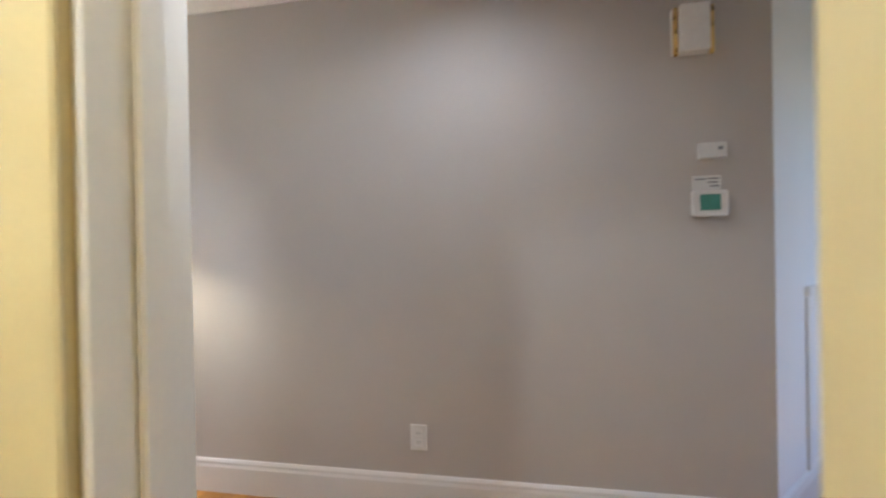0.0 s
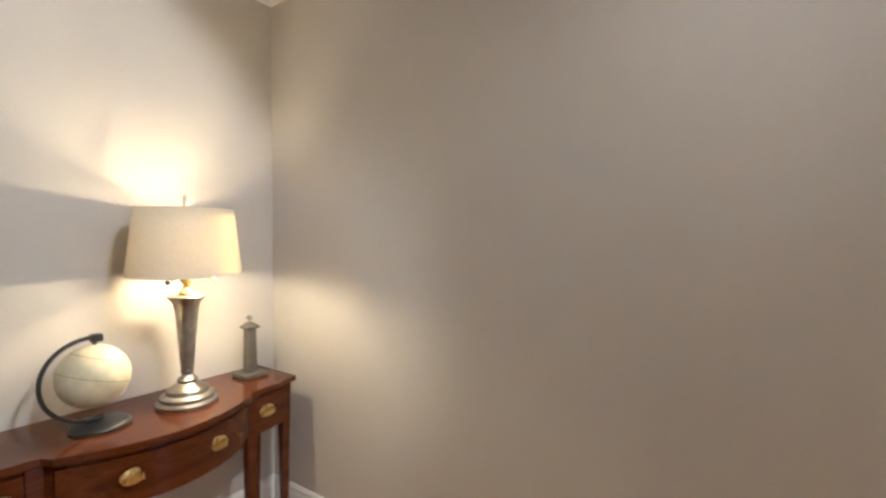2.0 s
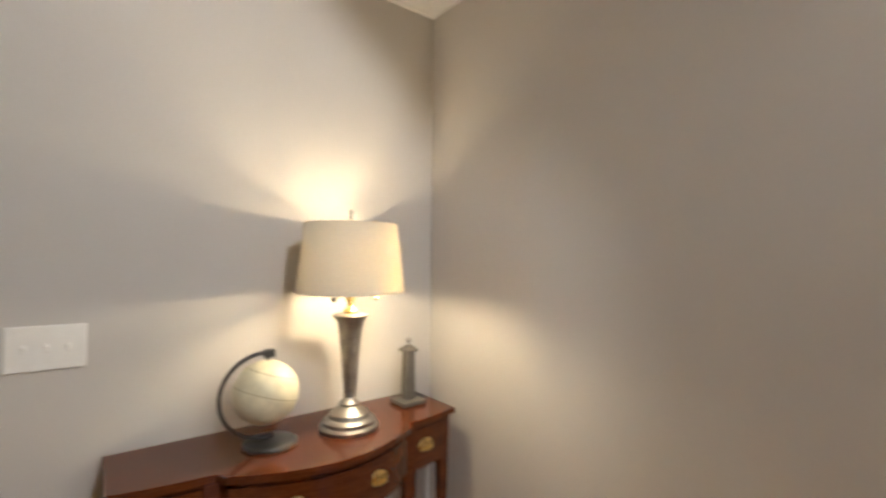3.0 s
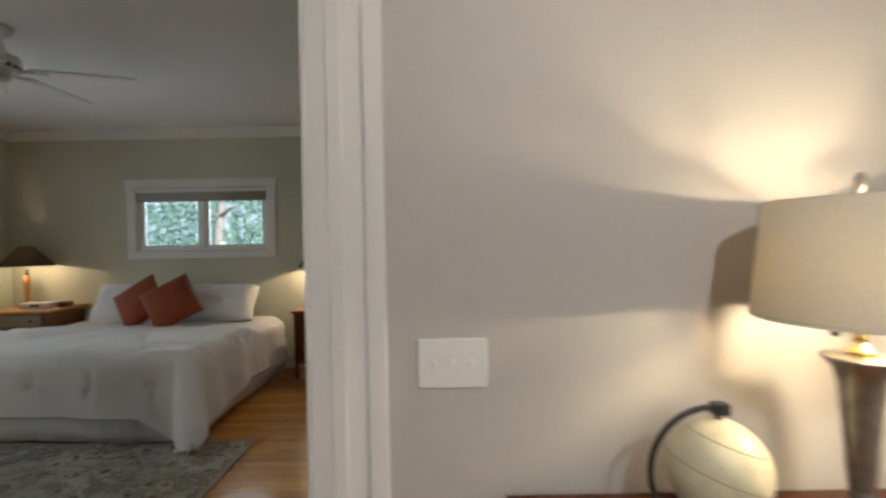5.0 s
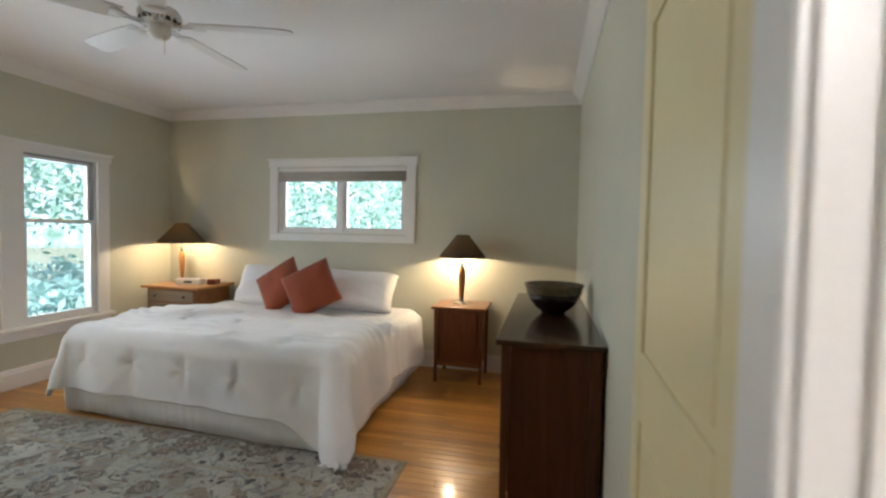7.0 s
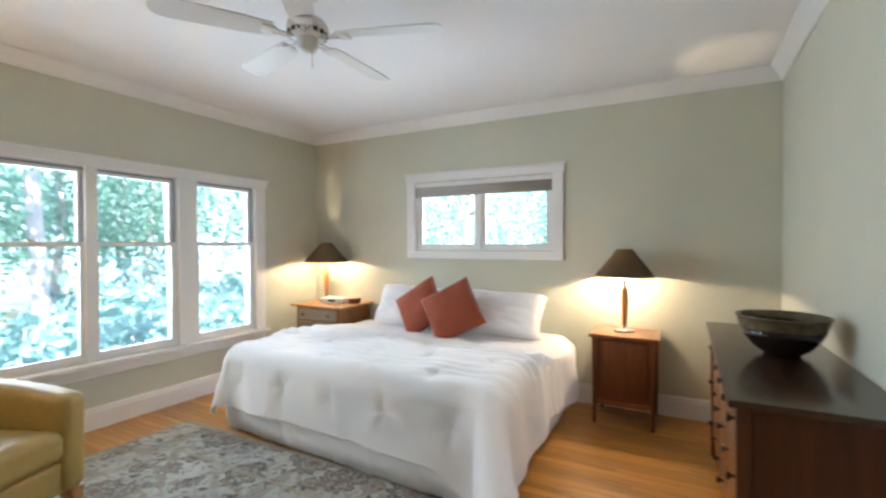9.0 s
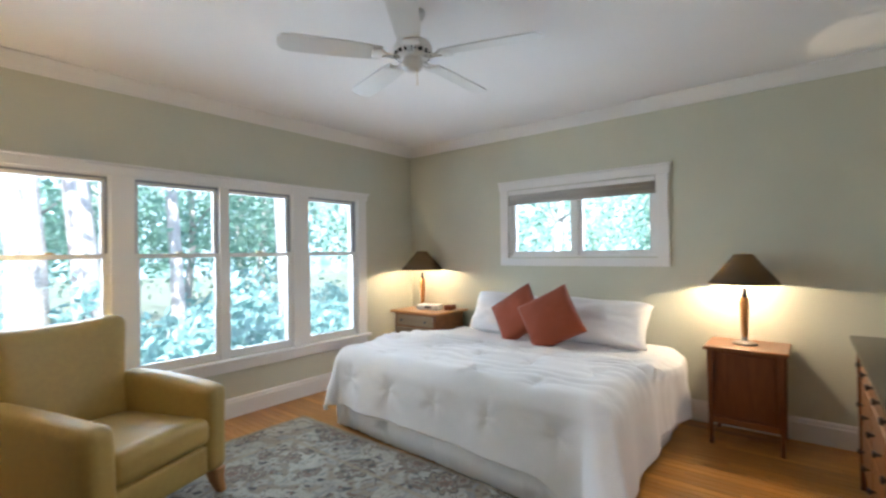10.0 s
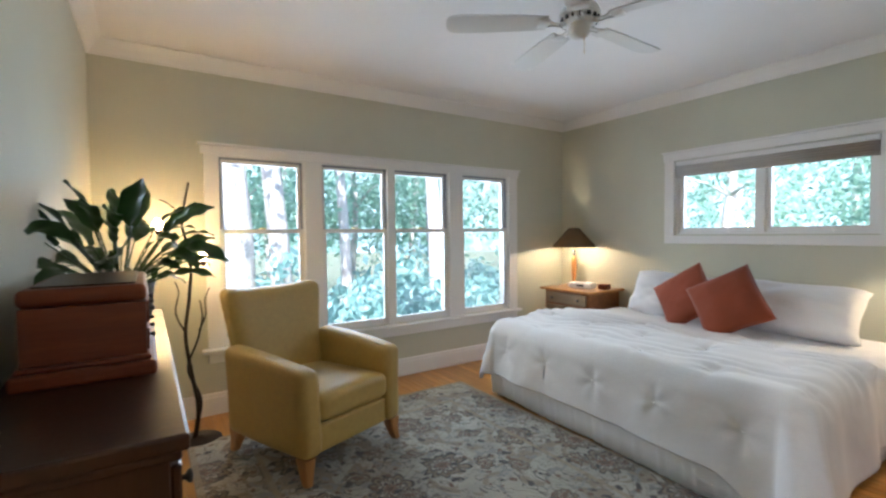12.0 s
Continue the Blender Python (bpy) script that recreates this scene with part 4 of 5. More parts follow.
for (ax, ay), (bx_, by_) in zip(path, path[1:]):
    L = math.hypot(bx_ - ax, by_ - ay)
    n = int(L / 0.012)
    nx, ny = (by_ - ay) / L, -(bx_ - ax) / L
    for k in range(n):
        s = s_run + k * L / n
        w = 0.0010 * math.sin(s * 120 + 4 * noise.noise((s * 3, 7, 0))) + 0.011 * noise.noise((s * 3.5, 0, 0)) + 0.006 * noise.noise((s * 19, 3, 0))
        p0 = (ax + (bx_ - ax) * k / n, ay + (by_ - ay) * k / n)
        ring.append([sk.verts.new((p0[0] - nx * (w * q + out), p0[1] - ny * (w * q + out), z)) for q, out, z in ((0.1, 0.0, 0.33), (0.5, 0.004, 0.24), (1.1, 0.012, 0.13), (1.7, 0.024, 0.024 + 0.005 * math.sin(s * 7)))])
    s_run += L
for a, b in zip(ring, ring[1:]):
    for i in range(3):
        sk.faces.new((a[i], a[i + 1], b[i + 1], b[i]))
def askew(x, y):
    """How far the bedding's foot is pulled along y, more on one side than on the other."""
    return -0.055 * (x - BCX) / HW * min(1.0, max(0.0, (5.2 - y) / 1.75))


for v in sk.verts:
    v.co.y += askew(v.co.x, v.co.y)
skirt = part("bed_skirt", sk, M_RUFFLE, bed, "white gathered bed skirt", True)
sol = skirt.modifiers.new("thick", "SOLIDIFY")
sol.thickness = 0.003


def bend(d, r):
    """How far out and how far down cloth lies that runs d past an edge of radius r."""
    if d <= 0:
        return 0.0, 0.0
    arc_len = r * math.pi / 2
    if d < arc_len:
        a = d / r
        return r * math.sin(a), r * (1 - math.cos(a))
    return r, r + d - arc_len


cm = bmesh.new()
NU, NV = 190, 170
TOP, RAD = 0.635, 0.11
S0, S1 = -HW - 0.35, HW + 0.40
T0, T1 = BY0 - 0.40, 5.10
TUFTS = [(-0.85 + 0.425 * i + (0.21 if j % 2 else 0), 3.25 + 0.34 * j) for i in range(5) for j in range(6)]
grid = []
best = {}
for i in range(NU + 1):
    row = []
    for j in range(NV + 1):
        s = S0 + (S1 - S0) * i / NU
        k = min(1.0, max(0.0, (s - HW + 0.36) / 0.34))
        k = k * k * (3 - 2 * k)
        tlo = T0 - 0.17 * k
        t = tlo + (T1 - tlo) * j / NV
        if s > HW - 0.1:
            k = min(1.0, max(0.0, (4.25 - t) / 0.7))
            s += 0.12 * k * (s - HW + 0.1) / 0.5
        se, te = HW - RAD + 0.02, BY0 + RAD - 0.02
        sd, td = abs(s) - se, te - t
        right = s > 0
        sp_, tp_ = max(sd, 0.0), max(td, 0.0)
        ang = math.atan2(tp_, sp_) if sp_ + tp_ > 0 else 0.0
        past = (sp_ ** 4 + tp_ ** 4) ** 0.25
        out, drop = bend(past, RAD)
        corner = math.sin(2 * ang) if sp_ > 0 and tp_ > 0 else 0.0
        hang = min(1.0, max(0.0, drop - 0.06) / 0.4)
        lean = min(1.0, drop / RAD)
        run = min(abs(s), se) + 0.5 * (math.pi / 2 - ang if tp_ > 0 else math.pi / 2) + max(t, te) - te
        run = run if right else -run - 7.0
        # soft filling, tufts and the rumpled band across the bed
        puff = 0.028 * noise.noise((s * 1.5, t * 1.5, 0.3)) + 0.014 * noise.noise((s * 4, t * 4, 1.3)) + 0.003 * noise.noise((s * 11, t * 10, 2.3))
        band = math.exp(-((t - 4.22 - 0.10 * s) / 0.24) ** 2) + 0.35 * math.exp(-((t - 3.72) / 0.12) ** 2)
        band *= max(0.0, 0.65 + 1.1 * noise.noise((s * 1.9, t * 2.6, 5)))
        puff += 0.019 * band * (1 - 0.85 * lean) * math.sin(t * 54 - s * 9 + 9 * noise.noise((s * 2.1, t * 2.6, 9)))
        puff += 0.030 * math.exp(-((t - 4.02 - 0.08 * s) / 0.13) ** 2) * (0.7 + 0.6 * noise.noise((s * 1.2, 4, 4)))
        for a, b in TUFTS:
            q = (s - a) ** 2 + (t - b) ** 2
            if q < 0.08:
                turn = math.atan2(t - b, s - a)
                puff -= 0.009 * math.exp(-q / 0.004) + 0.009 * math.exp(-((s - a) / 0.030) ** 2 - ((t - b) / 0.11) ** 2) + 0.004 * math.exp(-q / 0.018) * math.cos(5 * turn + a * 9)
        out += hang * (0.030 + 0.03 * noise.noise((run * 2.3, 1.0, 7.0)))
        out += hang * corner * (0.15 if right else 0.06)
        out += hang * (0.022 * noise.noise((run * 4.2, 2.0, 1.0)) + 0.006 * math.sin(run * 17 + 3 * noise.noise((run * 2, 5, 0))))
        out += puff * lean
        x = math.copysign(min(abs(s), se) + out * math.cos(ang) * (sp_ + tp_ > 0), s)
        y = max(t, te) - out * math.sin(ang)
        y += askew(BCX + x, y)
        z = TOP - drop + puff * (1 - lean)
        if t > 4.35:
            z -= 0.04 * min(1, (t - 4.35) / 0.5)
        if right and t > 3.85 and sd > -0.20:
            w = min(1.0, (sd + 0.20) / 0.15) * min(1.0, (t - 3.85) / 0.15)
            w *= 0.35 + 1.2 * max(0.0, noise.noise((t * 4.0, s * 3.0, 6)) + 0.25)
            crease = math.sin(t * 50 + 4.0 * noise.noise((t * 3, s * 4, 2)) + s * 12)
            w *= 0.35 + 1.5 * max(0.0, noise.noise((s * 8, t * 4, 12)) + 0.2)
            w *= math.exp(-((sd - 0.02) / 0.13) ** 2) * math.exp(-((t - 4.35) / 0.38) ** 2)
            z += 0.026 * crease * w
            x += 0.030 * crease * w
            if sd > 0.1:
                x += 0.05 * math.exp(-((t - 4.75) / 0.3) ** 2)
        for n_t, (a, b) in enumerate(TUFTS):
            q = (s - a) ** 2 + (t - b) ** 2
            if q < best.get(n_t, (0.002, 0))[0]:
                best[n_t] = (q, (BCX + x, y, z))
        row.append(cm.verts.new((BCX + x, y, max(z, 0.05 + 0.02 * noise.noise((s * 6, t * 6, 8))))))
    grid.append(row)
for i in range(NU):
    for j in range(NV):
        cm.faces.new((grid[i][j], grid[i + 1][j], grid[i + 1][j + 1], grid[i][j + 1]))
comforter = thing("comforter", pose(0, 0, 0), "rumpled white tufted comforter spread over the bed", "comforter")
com = part("quilt", cm, M_QUILT, comforter, "", True)
for q, at in best.values():
    part("tuft", lathe([(0, -0.002), (0.008, 0.0), (0.006, 0.003), (0, 0.004)], 10), M_RUFFLE, comforter, "", True, Matrix.Translation(at))
so = com.modifiers.new("thick", "SOLIDIFY")
so.thickness, so.offset = 0.03, -1.0


def cushion(name, at, w, h, d, material, label, category, group, wob=1.0, soft=1.0):
    """A stuffed cushion in the local xz plane, with pinched corners and a seam."""
    bm = bmesh.new()
    n = 26
    sides = []
    for sgn in (1, -1):
        rows = []
        for i in range(n + 1):
            r = []
            for j in range(n + 1):
                u, v = -1 + 2 * i / n, -1 + 2 * j / n
                pu, pv = (1 - abs(u) ** 2.4), (1 - abs(v) ** 2.4)
                th_ = d / 2 * (max(pu, 0) * max(pv, 0)) ** 0.42
                pinch = 1 - 0.07 * soft * (1 - abs(u) ** 2) * abs(v) ** 4 + 0.06 * (soft - 1) * noise.noise((u * 1.3 + at.translation.x, 3, v))
                pinch2 = 1 - 0.07 * soft * (1 - abs(v) ** 2) * abs(u) ** 4
                th_ += wob * 0.010 * noise.noise((u * 1.7 + at.translation.x * 3, v * 1.7, sgn)) * (pu * pv) ** 0.5
                th_ += wob * 0.004 * noise.noise((u * 5 + at.translation.x, v * 5, sgn + 5)) * (pu * pv) ** 0.3
                rnd_ = 1 - 0.05 * (soft > 1) * (u * v) ** 4
                r.append(bm.verts.new((u * w / 2 * pinch2 * rnd_, -sgn * (th_ + 0.002), v * h / 2 * pinch * (1 - 0.14 * (soft > 1) * (u * v) ** 4))))
            rows.append(r)
        for i in range(n):
            for j in range(n):
                f = (rows[i][j], rows[i + 1][j], rows[i + 1][j + 1], rows[i][j + 1])
                bm.faces.new(f if sgn > 0 else f[::-1])
        sides.append(rows)
    bmesh.ops.remove_doubles(bm, verts=bm.verts[:], dist=0.0045)
    ob = thing(name, at, label, category, group)
    part("cover", bm, material, ob, "", True)
    loop = [] if soft > 1 else [(sx * w / 2 * 0.985, 0, sz * h / 2 * 0.985) for sx, sz in ((-1, -1), (-0.5, -0.965), (0, -0.945), (0.5, -0.965), (1, -1), (0.965, -0.5), (0.945, 0), (0.965, 0.5), (1, 1), (0.5, 0.965), (0, 0.945), (-0.5, 0.965), (-1, 1), (-0.965, 0.5), (-0.945, 0), (-0.965, -0.5), (-1, -1))]
    if loop:
        part("piping", tube(loop, 0.004, 6), material, ob, "", True)
    return ob


PIL = "pillows at the head of the bed"
cushion("pillow", pose(-3.27, 4.92, 0.785, -27, 3, 4), 0.72, 0.44, 0.27, M_BEDDING, "white bed pillow leaning at the head of the bed", "pillow", PIL, 4.0, 1.9)
cushion("pillow", pose(-2.41, 4.90, 0.785, -28, 1, -3), 0.90, 0.41, 0.30, M_BEDDING, "wide white bed pillow with a flanged edge", "pillow", PIL, 4.0, 1.9)
cushion("throw_cushion", pose(-3.03, 4.70, 0.820, -24, 0, -6) @ pose(0, 0, 0, 0, -37, 0), 0.43, 0.43, 0.15, M_RUST, "rust red square throw cushion", "cushion", "rust throw cushions")
cushion("throw_cushion", pose(-2.67, 4.60, 0.825, -26, 0, 4) @ pose(0, 0, 0, 0, -31, 0), 0.45, 0.45, 0.15, M_RUST, "rust red square throw cushion leaning in front", "cushion", "rust throw cushions")

# ---- bedroom: rug ----
rg = tagged(part("rug", box(-1.485, 1.485, -1.075, 1.075, 0.0, 0.012, 0.004, 2), M_RUG), "pale grey and beige floral wool rug under the bed's foot", "rug")
rg.matrix_basis = pose(-2.895, 2.39, 0.001)

# ---- bedside tables ----


def bedside_lamp(at, height, r, group):
    ob = thing("bedside_lamp", at, "bedside lamp with a honey wood stem and dark conical shade, lit", "lamp", group)
    part("base", lathe([(0, 0), (0.075, 0), (0.078, 0.008), (0.060, 0.016), (0.028, 0.022), (0.020, 0.03), (0.017, 0.05)], 40), M_PEWTER, ob, "dark metal round foot", True)
    part("stem", lathe([(0.017, 0.05), (0.019, 0.08), (0.024, 0.14), (0.030, 0.24), (0.031, 0.29), (0.026, 0.325), (0.016, 0.335)], 28), M_HONEY, ob, "turned honey wood stem", True)
    part("socket", lathe([(0.016, 0.335), (0.018, 0.345), (0.014, 0.36), (0.014, 0.40), (0, 0.402)], 20), M_BLACK, ob, "", True)
    z0, z1 = height - 0.225, height - 0.012
    part("shade", lathe([(r, z0), (0.058, z1), (0.034, z1 + 0.002), (0.034, z1), (0.056, z1 - 0.002), (r - 0.003, z0), (r, z0)], 56), M_BSHADE, ob, "dark brown conical shade", True)
    part("shade_trim", lathe([(r + 0.001, z0), (r, z0 + 0.006), (r - 0.004, z0 + 0.006), (r - 0.003, z0), (r + 0.001, z0)], 56), M_BRASS, ob, "", True)
    sp = tube([(-0.056, 0, z1), (0.056, 0, z1)], 0.002, 6)
    tube([(0, -0.056, z1), (0, 0.056, z1)], 0.002, 6, sp)
    tube([(0, 0, 0.40), (0.03, 0, 0.43), (0.028, 0, z1 - 0.03), (0, 0, z1)], 0.002, 6, sp)
    part("harp", sp, M_BRASS, ob)
    part("finial", lathe([(0.004, z1), (0.007, z1 + 0.006), (0.003, z1 + 0.012), (0, z1 + 0.014)], 12), M_BRASS, ob, "", True)
    return ob


ns = thing("nightstand", pose(-1.40, 0, 0), "reddish cherry wood nightstand with tapered legs", "nightstand", "nightstands")
part("top", box(-0.245, 0.245, 4.878, 5.315, 0.660, 0.684, 0.005, 2), M_CHERRYX, ns)
part("body", box(-0.195, 0.195, 4.925, 5.29, 0.155, 0.6595, 0.003, 1), M_CHERRY, ns)
part("lower_rail", box(-0.188, 0.188, 4.908, 4.924, 0.150, 0.195, 0.003, 1), M_CHERRYX, ns)
part("panel", box(-0.170, 0.170, 4.912, 4.924, 0.205, 0.635, 0.003, 1), M_CHERRY, ns)
for x in (-0.203, 0.203):
    for y in (4.915, 5.285):
        part("leg", tapered(x, y, 0, 0.6595, 0.026, 0.038), M_CHERRY, ns)
bedside_lamp(pose(-1.415, 5.12, 0.684), 0.655, 0.222, "bedside lamps")

n2 = thing("nightstand", pose(-4.33, 0, 0), "oak nightstand with one wide and two small drawers", "nightstand", "nightstands")
part("top", box(-0.335, 0.335, 4.76, 5.315, 0.722, 0.745, 0.005, 2), M_HONEY, n2)
part("body", box(-0.29, 0.29, 4.80, 5.29, 0.13, 0.7215, 0.003, 1), M_CHERRYX, n2)
for a, b, c, d in ((-0.262, 0.262, 0.588, 0.702), (-0.262, -0.006, 0.462, 0.572), (0.006, 0.262, 0.462, 0.572), (-0.262, 0.262, 0.31, 0.446), (-0.262, 0.262, 0.16, 0.296)):
    dr = part("drawer_front", box(a, b, 4.785, 4.7995, c, d, 0.003, 1), M_DRAWER, n2, "greyish brown drawer front")
    for q in ((-0.17, 0.17) if b - a > 0.3 else (0.0,)):
        part("knob", lathe([(0.006, 0), (0.006, 0.01), (0.014, 0.016), (0.015, 0.022), (0, 0.026)], 14), M_BLACK, dr, "", True, pose((a + b) / 2 + q, 4.785, (c + d) / 2, 90, 0, 0))
for x in (-0.27, 0.27):
    for y in (4.82, 5.27):
        part("leg", tapered(x, y, 0, 0.1295, 0.028, 0.038), M_CHERRYX, n2)
bedside_lamp(pose(-4.50, 5.12, 0.745), 0.655, 0.245, "bedside lamps")
clk = thing("clock_radio", pose(-4.30, 5.02, 0.745, 0, 0, 12), "white clock radio with a dark display", "clock radio")
part("body", box(-0.130, 0.130, -0.068, 0.068, 0.0, 0.060, 0.016, 3), M_PLASTIC, clk)
part("display", box(-0.03, 0.05, -0.071, -0.0685, 0.020, 0.042, 0.001, 1), M_BLACK, clk)
wb = thing("wooden_box", pose(-4.085, 5.10, 0.745, 0, 0, 8), "small reddish wooden box", "box")
part("body", box(-0.045, 0.045, -0.05, 0.05, 0, 0.040, 0.003, 1), M_BOX, wb)
part("lid", box(-0.048, 0.048, -0.053, 0.053, 0.0405, 0.054, 0.004, 2), M_BOX, wb)

# ---- dresser with a bowl ----
ds = thing("dresser", pose(0, 0, 0), "cherry wood dresser with a dark polished top", "dresser")
DX0, DX1, DY0, DY1, DZ = -0.875, -0.384, 3.06, 4.745, 0.86
part("top", box(DX0, DX1, DY0, DY1, DZ - 0.026, DZ, 0.005, 2), M_DARKTOP, ds, "dark polished top")
# near end panel, legs and rail carry their shade in a darker cherry
part("end_panel", box(DX0 + 0.065, DX1 - 0.012, DY0 + 0.045, DY0 + 0.06, 0.13, DZ - 0.0265), M_CHERRYSHADED, ds, "cherry side panel with shade put into its colour")
part("body", box(DX0 + 0.06, DX1 - 0.012, DY0 + 0.0605, DY1 - 0.04, 0.12, DZ - 0.0265, 0.003, 1), M_CHERRY, ds)
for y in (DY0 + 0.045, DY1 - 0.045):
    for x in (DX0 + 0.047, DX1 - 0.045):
        part("leg", tapered(x, y, 0, DZ - 0.0265, 0.03, 0.045), M_CHERRYSHADED if y < 4 else M_CHERRY, ds)
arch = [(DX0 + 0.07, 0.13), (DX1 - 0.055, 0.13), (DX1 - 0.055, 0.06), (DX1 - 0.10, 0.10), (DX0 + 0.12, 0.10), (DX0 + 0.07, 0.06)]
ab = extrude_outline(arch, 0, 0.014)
part("bottom_rail", ab, M_CHERRYSHADED, ds, "", False, Matrix.Translation((0, DY0 + 0.06, 0)) @ pose(0, 0, 0, 90, 0, 0))
cols = 3
seg_w = (DY1 - DY0 - 0.16) / cols
for r_i, (c, d) in enumerate(((0.655, 0.815), (0.41, 0.635), (0.15, 0.39))):
    for k in range(cols):
        a = DY0 + 0.085 + k * seg_w
        dr = part("drawer_front", box(DX0 + 0.038, DX0 + 0.0595, a, a + seg_w - 0.015, c, d, 0.004, 1), M_CHERRYX, ds)
        for q in (0.25, 0.75):
            part("knob", lathe([(0.006, 0), (0.006, 0.012), (0.015, 0.018), (0.016, 0.026), (0, 0.03)], 14), M_BLACK, dr, "dark round knob", True, pose(DX0 + 0.038, a + q * (seg_w - 0.015), (c + d) / 2, 0, -90, 0))
bo = thing("bowl", pose(-0.605, 3.88, DZ), "large dark glazed bowl with an olive rim", "bowl")
part("body", lathe([(0, 0), (0.070, 0), (0.074, 0.010), (0.11, 0.035), (0.148, 0.085), (0.166, 0.125), (0.162, 0.125), (0.14, 0.085), (0.10, 0.04), (0, 0.02)], 56), M_BOWLD, bo, "dark glazed lower body", True)
part("rim", lathe([(0.166, 0.1252), (0.172, 0.150), (0.178, 0.170), (0.183, 0.176), (0.180, 0.182), (0.172, 0.178), (0.165, 0.150), (0.162, 0.1252), (0.166, 0.1252)], 56), M_BOWL, bo, "olive glazed rim", True)

# ---- armchair ----
ac = thing("armchair", pose(-3.94, 2.005, 0.013, 0, 0, -69), "olive tan leather armchair with curved arms and wooden feet", "armchair")


def soft_box(x0, x1, y0, y1, z0, z1, r=0.03, seg=4, shape=None, cuts=6):
    """A stuffed block with fully rounded edges."""
    bm = box(x0, x1, y0, y1, z0, z1)
    bmesh.ops.subdivide_edges(bm, edges=bm.edges[:], cuts=18, use_grid_fill=True)
    lo, hi = Vector((x0 + r, y0 + r, z0 + r)), Vector((x1 - r, y1 - r, z1 - r))
    for v in bm.verts:
        core = Vector([min(max(a, b), c) for a, b, c in zip(v.co, lo, hi)])
        away = v.co - core
        if away.length > 1e-6:
            v.co = core + away.normalized() * r
        if shape:
            v.co = shape(v.co)
    return bm


def arm_shape(sign):
    def f(c):
        k = (c.y + 0.36) / 0.76
        top = 0.66 - 0.055 * k ** 2
        z = c.z if c.z < 0.3 else 0.3 + (c.z - 0.3) * (top - 0.3) / 0.36
        return Vector((c.x + sign * 0.015 * (c.z / 0.6) ** 2 - sign * 0.02 * k ** 3, c.y - 0.015 * (c.z - 0.3), z))
    return f


for sgn in (-1, 1):
    a, b = sorted((sgn * 0.262, sgn * 0.398))
    part("arm", soft_box(a, b, -0.34, 0.40, 0.13, 0.66, 0.050, 4, arm_shape(sgn)), M_LEATHER, ac, "", True)
part("seat_base", soft_box(-0.274, 0.274, -0.30, 0.375, 0.135, 0.295, 0.02, 3), M_LEATHER, ac, "", True)
part("seat_cushion", soft_box(-0.272, 0.272, -0.24, 0.40, 0.297, 0.445, 0.055, 5, lambda c: Vector((c.x, c.y, c.z + (0.018 * (1 - (c.x / 0.28) ** 2) + 0.02 * c.y if c.z > 0.36 else 0)))), M_LEATHER, ac, "", True)


def back_shape(c):
    k = (c.z - 0.14) / 0.86
    w = abs(c.x / 0.32)
    return Vector((c.x * (0.88 + 0.10 * k + 0.16 * max(0.0, k - 0.35) ** 1.5 * 1.9), c.y - 0.20 * max(0, k - 0.25) - 0.03 * math.sin(k * 3.1) - 0.03 * max(0.0, k - 0.75) + 0.03 * w ** 2 * k, c.z + (0.030 * w ** 3 - 0.008) * max(0.0, k) ** 3))


part("backrest", soft_box(-0.325, 0.325, -0.39, -0.21, 0.16, 0.985, 0.068, 5, back_shape, 8), M_LEATHER, ac, "", True)
part("back_panel", soft_box(-0.36, 0.36, -0.37, -0.31, 0.14, 0.62, 0.02, 3), M_LEATHER, ac, "", True)


def saber_foot(x, y, lean_x, lean_y, h):
    """A wooden foot that swells to the top and kicks outwards at the floor."""
    bm = bmesh.new()
    rings = []
    for k in range(7):
        q = k / 6
        a, b = 0.021 + 0.017 * q, 0.023 + 0.022 * q
        cx, cy = x + lean_x * (1 - q) ** 2, y + lean_y * (1 - q) ** 2
        rings.append([bm.verts.new((cx + sx * a, cy + sy * b, h * q)) for sx, sy in ((-1, -1), (1, -1), (1, 1), (-1, 1))])
    for lo, hi in zip(rings, rings[1:]):
        for i in range(4):
            bm.faces.new((lo[i], lo[(i + 1) % 4], hi[(i + 1) % 4], hi[i]))
    bm.faces.new(rings[0][::-1])
    bm.faces.new(rings[-1])
    bmesh.ops.bevel(bm, geom=[e for e in bm.edges if abs(e.verts[0].co.z - e.verts[1].co.z) > 0.01], offset=0.006, segments=2, affect="EDGES")
    return bm


for sx in (-1, 1):
    part("foot", saber_foot(sx * 0.335, 0.345, sx * 0.012, 0.03, 0.136), M_HONEY, ac, "honey wood foot")
    part("foot", saber_foot(sx * 0.335, -0.31, sx * 0.010, -0.03, 0.15), M_HONEY, ac, "honey wood foot")

# ---- chest, jewellery box and plant ----
CZ = 1.0
ch = thing("chest_of_drawers", pose(0, 0, 0), "dark walnut chest of drawers with round knobs", "chest")
CX0, CX1, CY0, CY1 = -3.62, -2.0, YS + 0.005, 1.19
part("top", box(CX0, CX1, CY0, CY1, CZ - 0.03, CZ, 0.006, 2), M_CHEST, ch, "polished dark top")
part("moulding", box(CX0 + 0.012, CX1 - 0.012, CY0, CY1 - 0.012, CZ - 0.05, CZ - 0.0305, 0.006, 2), M_CHEST, ch)
part("body", box(CX0 + 0.025, CX1 - 0.025, CY0, CY1 - 0.03, 0.10, CZ - 0.0505, 0.003, 1), M_CHEST, ch)
part("plinth", box(CX0 + 0.012, CX1 - 0.012, CY0, CY1 - 0.014, 0.0, 0.0995, 0.005, 2), M_CHEST, ch)
